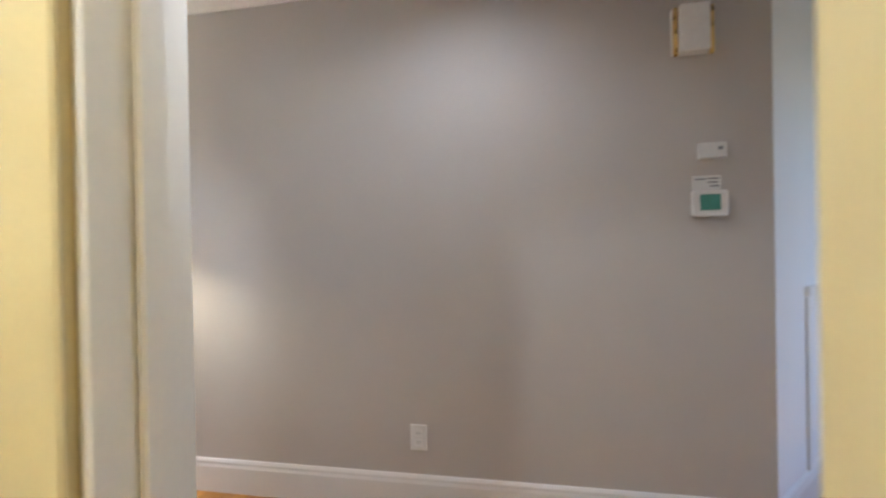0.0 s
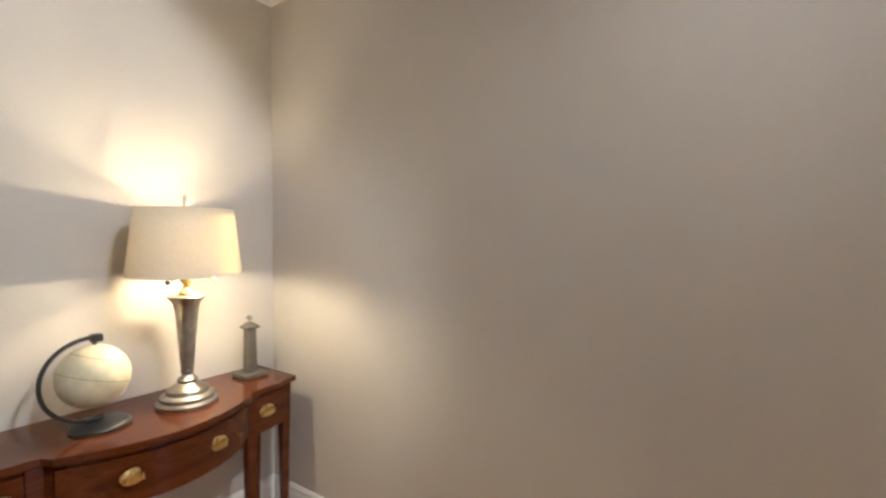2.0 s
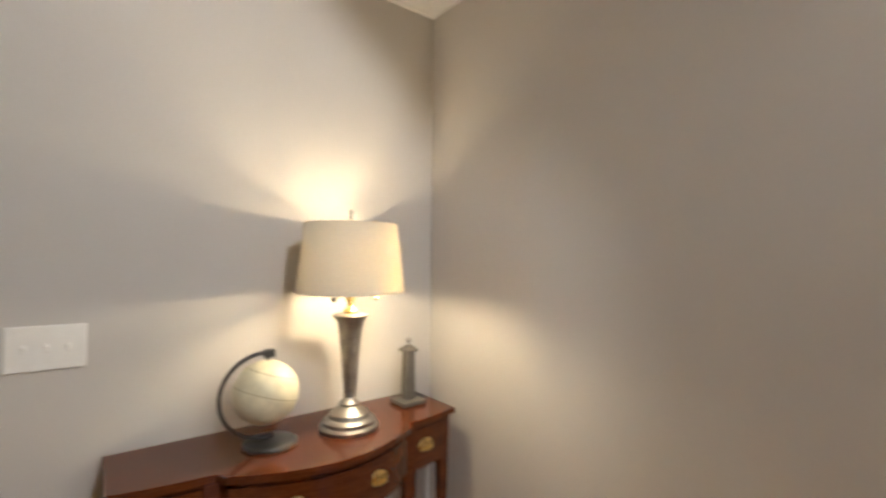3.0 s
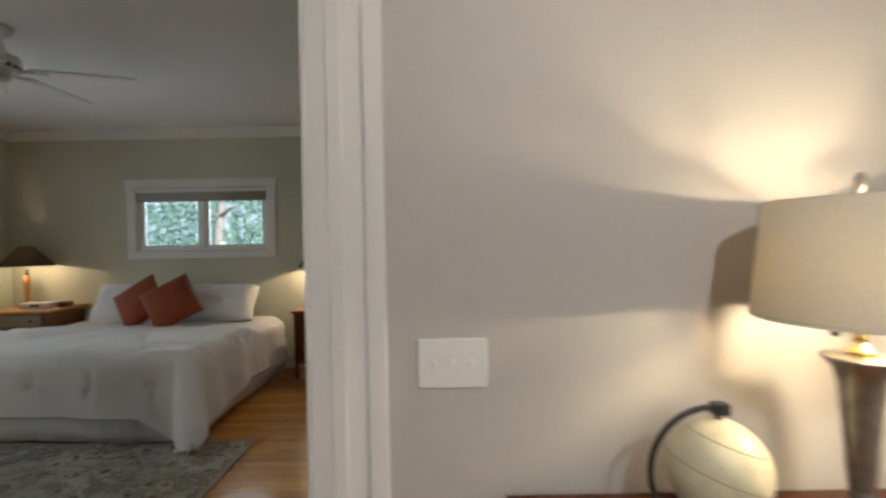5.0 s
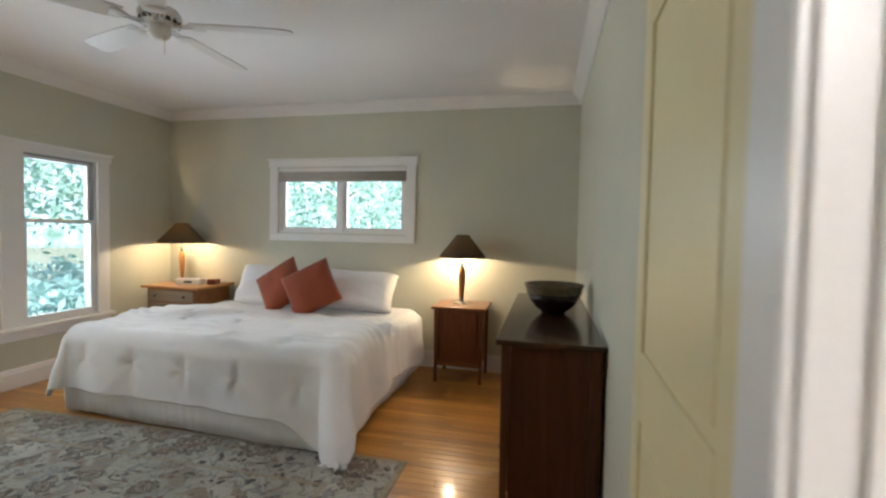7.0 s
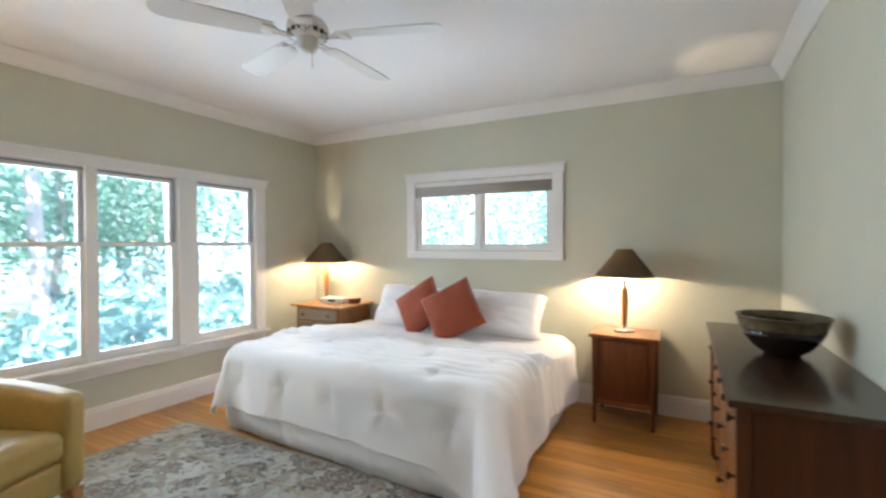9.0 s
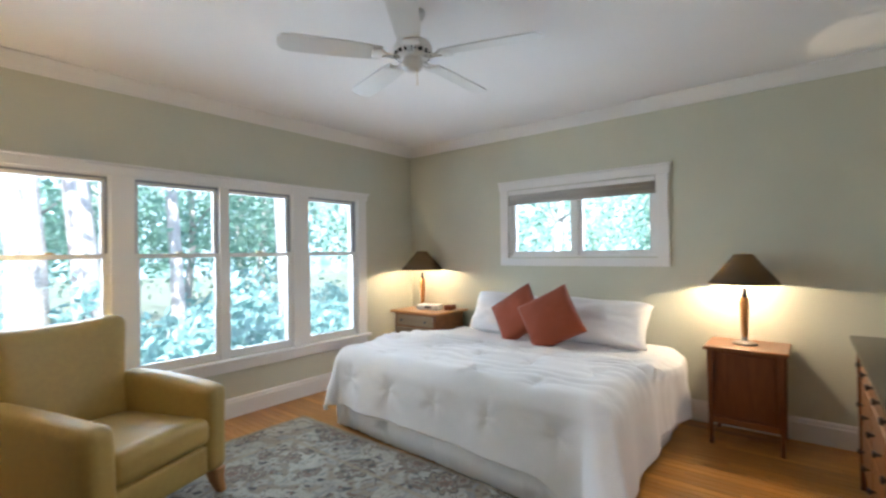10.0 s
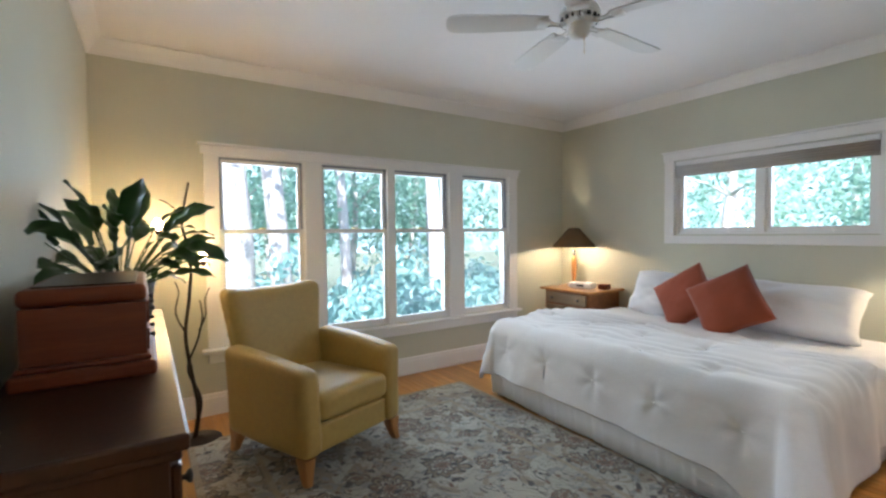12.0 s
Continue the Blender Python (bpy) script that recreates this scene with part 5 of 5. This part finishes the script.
for c, d in ((0.12, 0.31), (0.33, 0.52), (0.54, 0.72), (0.74, 0.93)):
    for k in range(2):
        w = (CX1 - CX0 - 0.09) / 2
        a = CX0 + 0.045 + k * (w + 0.005)
        dr = part("drawer_front", box(a, a + w - 0.005, CY1 - 0.0295, CY1 - 0.012, c, d, 0.004, 1), M_CHEST, ch)
        for q in (0.2, 0.8):
            part("knob", lathe([(0.006, 0), (0.006, 0.012), (0.014, 0.018), (0.015, 0.024), (0, 0.028)], 14), M_BLACK, dr, "dark round knob", True, pose(a + q * w, CY1 - 0.012, (c + d) / 2, -90, 0, 0))

jb = thing("wooden_chest_box", pose(-2.70, 1.012, CZ), "reddish wooden tabletop chest with small drawers", "box")
part("plinth", box(-0.266, 0.266, -0.142, 0.138, 0, 0.036, 0.010, 4), M_BOX, jb)
part("plinth_step", box(-0.254, 0.254, -0.131, 0.127, 0.0363, 0.050, 0.006, 3), M_BOX, jb)
part("body", box(-0.244, 0.244, -0.122, 0.118, 0.0503, 0.182, 0.002, 1), M_BOX, jb)
part("lid", box(-0.247, 0.247, -0.125, 0.121, 0.1835, 0.226, 0.014, 4), M_BOX, jb, "reddish lid with a rounded edge", True)
part("lid_panel", box(-0.222, 0.222, -0.102, 0.098, 0.2263, 0.230, 0.0015, 1), M_CHEST, jb, "dark inset lid panel")
for k in range(3):
    for c in (0.050, 0.120):
        dr = part("drawer_front", box(-0.226 + k * 0.152, -0.082 + k * 0.152, 0.1185, 0.124, c + 0.005, c + 0.060, 0.002, 1), M_BOX, jb)
        part("knob", lathe([(0.004, 0), (0.004, 0.006), (0.009, 0.010), (0, 0.015)], 12), M_BLACK, dr, "", True, pose(-0.154 + k * 0.152, 0.124, c + 0.032, -90, 0, 0))

pl = thing("potted_plant", pose(-3.18, 1.05, CZ), "dark green broad-leaved plant in a dark pot", "plant")
part("pot", lathe([(0, 0), (0.082, 0), (0.098, 0.05), (0.106, 0.15), (0.112, 0.17), (0.100, 0.17), (0.096, 0.14), (0, 0.138)], 32), M_POT, pl, "dark glazed pot", True)
rnd = random.Random(7)


def plant_leaf(az, elev, length, width, droop, rise, roll=0.0):
    """A pointed blade on a stalk that rises, then arches over."""
    bm = bmesh.new()
    d = Vector((math.cos(az), math.sin(az), 0))
    side = Vector((-d.y, d.x, 0))
    pts = []
    p = Vector((d.x * 0.02, d.y * 0.02, 0.13))
    e = elev
    n = 18
    stalk = 7
    for k in range(n + 1):
        pts.append(p.copy())
        step = rise / stalk if k < stalk else length / (n - stalk)
        p = p + step * (d * math.cos(e) + Vector((0, 0, math.sin(e))))
        e -= droop / n * (0.6 if k < stalk else 1.5)
    tube(pts[:stalk + 1], [0.004 - 0.0002 * k for k in range(stalk + 1)], 6, bm)
    rows = []
    for k in range(stalk, n + 1):
        q = (k - stalk) / (n - stalk)
        w = width / 2 * (math.sin(math.pi * min(1, q * 0.93 + 0.05)) ** 0.75)
        tang = (pts[min(k + 1, n)] - pts[k - 1]).normalized()
        up = side.cross(tang).normalized()
        up = up if up.z > 0 else -up
        wide = (side * math.cos(roll) + up * math.sin(roll)).normalized()
        up = wide.cross(tang).normalized() * (1 if up.dot(wide.cross(tang)) > 0 else -1)
        wav = 0.006 * math.sin(q * 14 + az * 3)
        rows.append([bm.verts.new(pts[k] + wide * w * m + up * (abs(m) * w * 0.30 + wav * m)) for m in (-1, -0.5, 0, 0.5, 1)])
    for a, b in zip(rows, rows[1:]):
        for i in range(4):
            bm.faces.new((a[i], a[i + 1], b[i + 1], b[i]))
    return bm


for k in range(48):
    az = k * 2.399 + rnd.uniform(-0.3, 0.3)
    layer = k / 48
    elev = radians(rnd.uniform(20, 42) + 38 * layer)
    ob = part("leaf", plant_leaf(az, elev, rnd.uniform(0.14, 0.21), rnd.uniform(0.045, 0.072), rnd.uniform(0.8, 1.8) * (1.15 - 0.6 * layer), rnd.uniform(0.15, 0.25) * (0.85 + 0.5 * layer), rnd.uniform(-0.9, 0.9)), M_PLANT, pl, "", True)
for az, wd in ((0.5, 0.105), (2.6, 0.10), (4.4, 0.085)):
    part("leaf", plant_leaf(az, radians(80), 0.19, wd, 0.5, 0.26, 0.3), M_PLANT, pl, "", True)

# ---- branch floor lamp ----
fl = thing("floor_lamp", pose(-4.44, 1.39, 0.0), "dark iron floor lamp shaped like twining branches, lit", "lamp")
part("base", lathe([(0, 0), (0.135, 0), (0.138, 0.006), (0.125, 0.014), (0.03, 0.022), (0.02, 0.03), (0, 0.03)], 40), M_IRON, fl, "round iron foot", True)


def twig(name, ctrl, r0, r1):
    pts = []
    n = 10
    c = [Vector(v) for v in ctrl]
    for i in range(len(c) - 1):
        p0, p1, p2, p3 = c[max(i - 1, 0)], c[i], c[i + 1], c[min(i + 2, len(c) - 1)]
        for k in range(n):
            q = k / n
            pts.append(0.5 * ((2 * p1) + (p2 - p0) * q + (2 * p0 - 5 * p1 + 4 * p2 - p3) * q * q + (3 * p1 - p0 - 3 * p2 + p3) * q ** 3))
    pts.append(c[-1])
    m = len(pts)
    part(name, tube(pts, [r0 + (r1 - r0) * k / (m - 1) for k in range(m)], 8), M_IRON, fl, "", True)


twig("main_branch", [(0, -0.02, 0.02), (0.01, 0.0, 0.22), (-0.03, -0.03, 0.45), (0.0, -0.06, 0.70), (-0.02, -0.03, 0.95), (0.0, -0.02, 1.2), (-0.04, -0.06, 1.42), (-0.08, -0.04, 1.55), (-0.12, -0.01, 1.70)], 0.014, 0.006)
twig("second_branch", [(0.0, -0.03, 0.02), (-0.03, 0.02, 0.25), (0.0, -0.05, 0.48), (-0.02, 0.01, 0.66), (-0.02, 0.04, 0.80), (-0.03, 0.03, 0.92)], 0.010, 0.004)
twig("side_twig", [(-0.02, 0.02, 0.72), (-0.02, 0.06, 0.82), (-0.03, 0.06, 0.92), (-0.03, 0.09, 1.0)], 0.006, 0.003)
twig("side_twig", [(0.0, -0.06, 0.72), (-0.01, -0.11, 0.85), (-0.01, -0.09, 0.98), (-0.02, -0.11, 1.05)], 0.006, 0.003)
twig("lamp_branch", [(0.0, -0.02, 1.15), (-0.06, -0.10, 1.30), (-0.12, -0.17, 1.37), (-0.16, -0.19, 1.36)], 0.007, 0.005)
twig("lamp_branch", [(0.0, -0.02, 1.1), (-0.06, 0.05, 1.17), (-0.12, 0.06, 1.17), (-0.16, 0.07, 1.14)], 0.007, 0.005)
twig("side_twig", [(-0.06, -0.05, 1.48), (-0.08, -0.14, 1.56), (-0.12, -0.18, 1.58)], 0.005, 0.003)

for bx, by, bz in ((-0.16, -0.19, 1.385), (-0.16, 0.07, 1.165)):
    bulb = part("bulb_holder", lathe([(0, -0.03), (0.014, -0.028), (0.016, 0.0), (0.010, 0.004), (0, 0.004)], 14), M_IRON, fl, "", True, Matrix.Translation((bx, by, bz)))
    part("bulb", lathe([(0.010, 0.005), (0.022, 0.02), (0.028, 0.036), (0.022, 0.054), (0.008, 0.070), (0, 0.072)], 18), M_BULB, bulb, "glowing warm bulb", True)

# ---- ceiling fan ----
fan = thing("ceiling_fan", pose(-2.66, 3.0, CEIL), "white five-blade ceiling fan at rest", "ceiling fan")
part("canopy", lathe([(0.0, -0.001), (0.068, -0.001), (0.066, -0.02), (0.045, -0.05), (0.016, -0.058), (0, -0.058)], 32), M_FANW, fan, "", True)
part("downrod", tube([(0, 0, -0.05), (0, 0, -0.17)], 0.012, 12), M_FANW, fan, "", True)
part("motor_housing", lathe([(0.012, -0.145), (0.05, -0.150), (0.088, -0.165), (0.100, -0.185), (0.100, -0.215), (0.092, -0.235), (0.070, -0.245), (0.0, -0.246)], 40), M_FANW, fan, "", True)
part("switch_cup", lathe([(0.052, -0.246), (0.052, -0.285), (0.045, -0.305), (0.02, -0.318), (0, -0.32)], 32), M_FANW, fan, "", True)
part("motor_band", lathe([(0.1005, -0.196), (0.104, -0.199), (0.104, -0.207), (0.1005, -0.210)], 40), M_FANW, fan, "", True)
for k in range(16):
    a = k * math.tau / 16
    part("vent_slot", box(-0.004, 0.008, -0.011, 0.011, -0.237, -0.217, 0.002, 1), M_BLACK, fan, "dark vent slot", False, pose(0.090 * math.cos(a), 0.090 * math.sin(a), 0, 0, 0, math.degrees(a)))
part("pull_chain", tube([(0.03, 0, -0.305), (0.031, 0, -0.36), (0.030, 0, -0.40)], 0.0016, 6), M_BRASS, fan, "thin pull chain")
for k in range(5):
    a = 20 + 72 * k
    root = pose(0, 0, -0.238, 0, 0, a)
    iron = tube([(0.060, 0.0, -0.003), (0.095, 0.020, -0.008), (0.130, 0.012, -0.006), (0.165, 0.030, -0.002)], 0.0055, 8)
    tube([(0.060, 0.0, -0.003), (0.095, -0.020, -0.008), (0.130, -0.012, -0.006), (0.165, -0.030, -0.002)], 0.0055, 8, iron)
    box(0.155, 0.215, -0.048, 0.048, -0.006, 0.0, 0.002, 1, iron)
    part("blade_iron", iron, M_FANW, fan, "", True, root)
    ol = [(0.165, -0.052), (0.30, -0.062), (0.60, -0.070), (0.650, -0.062), (0.672, -0.036), (0.676, 0.0), (0.672, 0.036), (0.650, 0.062), (0.60, 0.070), (0.30, 0.062), (0.165, 0.052)]
    part("blade", extrude_outline(ol, 0.001, 0.008, 0.002), M_FANW, fan, "", False, root @ pose(0, 0, 0, 11, 0, 0))

# ---- rolled blind on the short window ----
rb = thing("window_blind", pose(0, YN, 0), "grey-brown fabric blind rolled up at the window's top", "blind")
part("head_rail", box(BW[0] + 0.012, BW[1] - 0.012, -0.018, 0.010, 1.955, 1.992, 0.004, 1), M_TRIM, rb, "white head rail")
fold_b = bmesh.new()
for k in range(5):
    z = 1.948 - k * 0.020
    tube([(BW[0] + 0.016, -0.002 - 0.004 * (k % 2), z - 0.008), (BW[1] - 0.016, -0.002 - 0.004 * (k % 2), z - 0.008)], 0.0125, 10, fold_b)
part("folds", fold_b, M_BLIND, rb, "stacked fabric folds", True)

# ---- woods outside ----


def leaf_cloud(count, spread, size, seed, low=0.0):
    """Loose leaves filling uneven clumps."""
    g = np.random.default_rng(seed)
    clumps = g.normal(0, 1, (26, 3)) * np.array(spread) * 0.62
    clumps[:, 2] = np.abs(clumps[:, 2]) + low
    which = g.integers(0, 26, count)
    c = clumps[which] + g.normal(0, 1, (count, 3)) * np.array(spread) * 0.17
    a = g.normal(0, 1, (count, 3))
    a /= np.linalg.norm(a, axis=1)[:, None]
    b = np.cross(a, g.normal(0, 1, (count, 3)))
    b /= np.linalg.norm(b, axis=1)[:, None]
    s = size * g.uniform(0.6, 1.4, (count, 1))
    quads = np.stack([c - a * s, c + b * s * 0.45, c + a * s, c - b * s * 0.45], 1).reshape(-1, 3)
    me = bpy.data.meshes.new("crown")
    me.from_pydata(quads.tolist(), [], np.arange(count * 4).reshape(-1, 4).tolist())
    return me


def trunk_mesh(h, r, seed):
    g = random.Random(seed)
    bm = bmesh.new()
    pts = [(0.10 * math.sin(k * 0.9 + seed), 0.10 * math.cos(k * 0.7 + seed), h * k / 10) for k in range(11)]
    tube(pts, [r * (1 - 0.6 * k / 10) for k in range(11)], 10, bm)
    for k in range(7):
        z0 = h * g.uniform(0.35, 0.9)
        a = g.uniform(0, math.tau)
        L = g.uniform(0.8, 1.8)
        tube([(0, 0, z0), (L * 0.5 * math.cos(a), L * 0.5 * math.sin(a), z0 + 0.35 * L), (L * math.cos(a), L * math.sin(a), z0 + 0.5 * L)], [r * 0.3, r * 0.2, r * 0.06], 6, bm)
    return bm


rnd = random.Random(11)
clouds = [leaf_cloud(2900, (2.2, 2.2, 2.8), 0.075, 40 + k, 1.2) for k in range(3)]
shrubs = [leaf_cloud(1900, (1.1, 1.1, 0.8), 0.085, 60 + k, 0.1) for k in range(3)]
for me in clouds:
    me.materials.append(M_TREE)
for me in shrubs:
    me.materials.append(M_SHRUB)


def tree(x, y, h, r, seed, lift=0.12):
    ob = thing("tree", pose(x, y, -0.8, 0, 0, seed * 47), "tall leafy woodland tree", "tree", "trees outside the windows")
    part("trunk", trunk_mesh(h, r, seed), M_BARK, ob, "grey-brown bark trunk", True)
    cr = new("crown", clouds[seed % 3])
    cr.parent = ob
    cr.matrix_basis = pose(0, 0, h * lift, 0, 0, seed * 31)
    return ob


spots = []
for k in range(11):
    spots.append((-10.0 - (k % 4) * 3.0 - rnd.uniform(0, 1.2), -3.0 + k * 1.25 + rnd.uniform(-0.6, 0.6)))
for k in range(6):
    spots.append((-9.0 + k * 2.1 + rnd.uniform(-0.5, 0.5), 11.5 + (k % 3) * 3.0 + rnd.uniform(0, 1)))
spots += [(-12.6, 3.4), (-13.8, 6.3)]
spots = [p for p in spots if not (p[0] > -13.0 and 0.5 < p[1] < 3.6)]
for k, (x, y) in enumerate(spots):
    tree(x, y, rnd.uniform(7, 10), rnd.uniform(0.11, 0.21), k + 1)
for k, (x, y, r) in enumerate(((-9.3, 2.35, 0.26), (-9.3, 3.02, 0.20), (-9.3, 6.25, 0.17), (-10.4, 4.65, 0.13), (-11.0, 1.2, 0.17))):
    tree(x, y, 10.5, r, 31 + k, 0.45)
for k in range(34):
    if k < 25:
        x, y = -7.0 - rnd.uniform(0, 4.5), -2.5 + k * 0.5 + rnd.uniform(-0.3, 0.3)
    else:
        x, y = -7.0 + (k - 25) * 1.1, 8.3 + rnd.uniform(0, 1.4)
    sb = thing("shrub", pose(x, y, -0.8, 0, 0, k * 53), "leafy green shrub under the trees", "shrub", "shrubs outside the windows")
    lf = new("foliage", shrubs[k % 3])
    lf.parent = sb
    lf.matrix_basis = pose(0, 0, 0.05)
    part("stems", tube([(0, 0, 0), (0.05, 0, 0.5), (0.0, 0.1, 1.1)], [0.03, 0.02, 0.008], 6), M_BARK, sb)

# distant woods: a glowing backdrop, daylight and haze put into its colours
bd, bt, bp = nodes_of("glowing_distant_woods")
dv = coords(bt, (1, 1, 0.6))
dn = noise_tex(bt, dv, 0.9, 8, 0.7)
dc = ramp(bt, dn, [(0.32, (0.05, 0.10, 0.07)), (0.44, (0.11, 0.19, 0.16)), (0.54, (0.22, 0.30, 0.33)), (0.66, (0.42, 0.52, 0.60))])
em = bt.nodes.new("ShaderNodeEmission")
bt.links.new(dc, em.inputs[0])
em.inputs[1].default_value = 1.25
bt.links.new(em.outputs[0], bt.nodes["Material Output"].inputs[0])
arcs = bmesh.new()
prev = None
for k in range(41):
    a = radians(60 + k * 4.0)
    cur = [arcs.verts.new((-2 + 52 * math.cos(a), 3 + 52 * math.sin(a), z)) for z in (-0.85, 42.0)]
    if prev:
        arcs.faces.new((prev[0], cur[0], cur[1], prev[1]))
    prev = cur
structure("backdrop", arcs, bd, "glowing backdrop of distant woods with daylight and haze painted in", "backdrop")

# ---- floor boards, last ----
structure("floor_base", box(XL, 2.3, -3.3, YN, -0.06, -0.0135), M_GAPS, "dark subfloor under the boards", "floor")
floor = thing("floor", pose(0, 0, 0), "honey oak strip floor", "floor", "", "structure")
W_B = 0.0572
meshes = {}


def board_mesh(length):
    key = round(length, 2)
    if key not in meshes:
        bm = box(-key / 2 + 0.0006, key / 2 - 0.0006, -W_B / 2 + 0.0006, W_B / 2 - 0.0006, -0.013, 0.0, 0.0012, 1)
        me = bpy.data.meshes.new("board")
        bm.to_mesh(me)
        bm.free()
        me.materials.append(M_OAK)
        meshes[key] = me
    return meshes[key]


rest_v, rest_f = [], []
frnd = random.Random(3)
count = 0
lens = (0.6, 0.75, 0.9, 1.05, 1.2, 1.35)


def lay(y, x0, x1, near):
    global count
    x = x0
    first = True
    while x < x1 - 0.05:
        L = frnd.choice(lens)
        if first:
            L = round(frnd.uniform(0.25, 1.1), 1)
            first = False
        L = min(L, x1 - x)
        cx = x + L / 2
        if near(cx, y) and count < 298 and L > 0.08:
            ob = new("board", board_mesh(L))
            ob.parent = floor
            ob.location = (cx, y, 0.0)
            count += 1
        else:
            g, n = 0.0006, len(rest_v)
            a, b, c, d = x + g, x + L - g, y - W_B / 2 + g, y + W_B / 2 - g
            rest_v.extend([(a, c, -0.013), (b, c, -0.013), (b, d, -0.013), (a, d, -0.013), (a, c, 0), (b, c, 0), (b, d, 0), (a, d, 0)])
            rest_f.extend([(n + 4, n + 5, n + 6, n + 7), (n, n + 1, n + 5, n + 4), (n + 1, n + 2, n + 6, n + 5), (n + 2, n + 3, n + 7, n + 6), (n + 3, n, n + 4, n + 7)])
        x += L


y = YN - W_B / 2
while y > -3.25:
    if y > YS:
        lay(y, XL, XR if y > YC else XB, lambda cx, yy: yy > 2.4 and (cx > -2.3 or cx < -4.0))
    elif y > -1.7:
        lay(y, -1.75 if y > 0.25 else -2.0, XB, lambda cx, yy: False)
    else:
        lay(y, XD1, 2.1, lambda cx, yy: False)
    y -= W_B
me = bpy.data.meshes.new("boards")
me.from_pydata(rest_v, [], rest_f)
M_OAKR = M_OAK.copy()
M_OAKR.name = "oak_floor_rest"
for nd in M_OAKR.node_tree.nodes:
    if nd.bl_idname == "ShaderNodeObjectInfo":
        geo = M_OAKR.node_tree.nodes.new("ShaderNodeNewGeometry")
        for ln in list(nd.outputs["Random"].links):
            M_OAKR.node_tree.links.new(geo.outputs["Random Per Island"], ln.to_socket)
me.materials.append(M_OAKR)
rest = new("boards", me)
rest.parent = floor
rest["kind"] = "stuff"
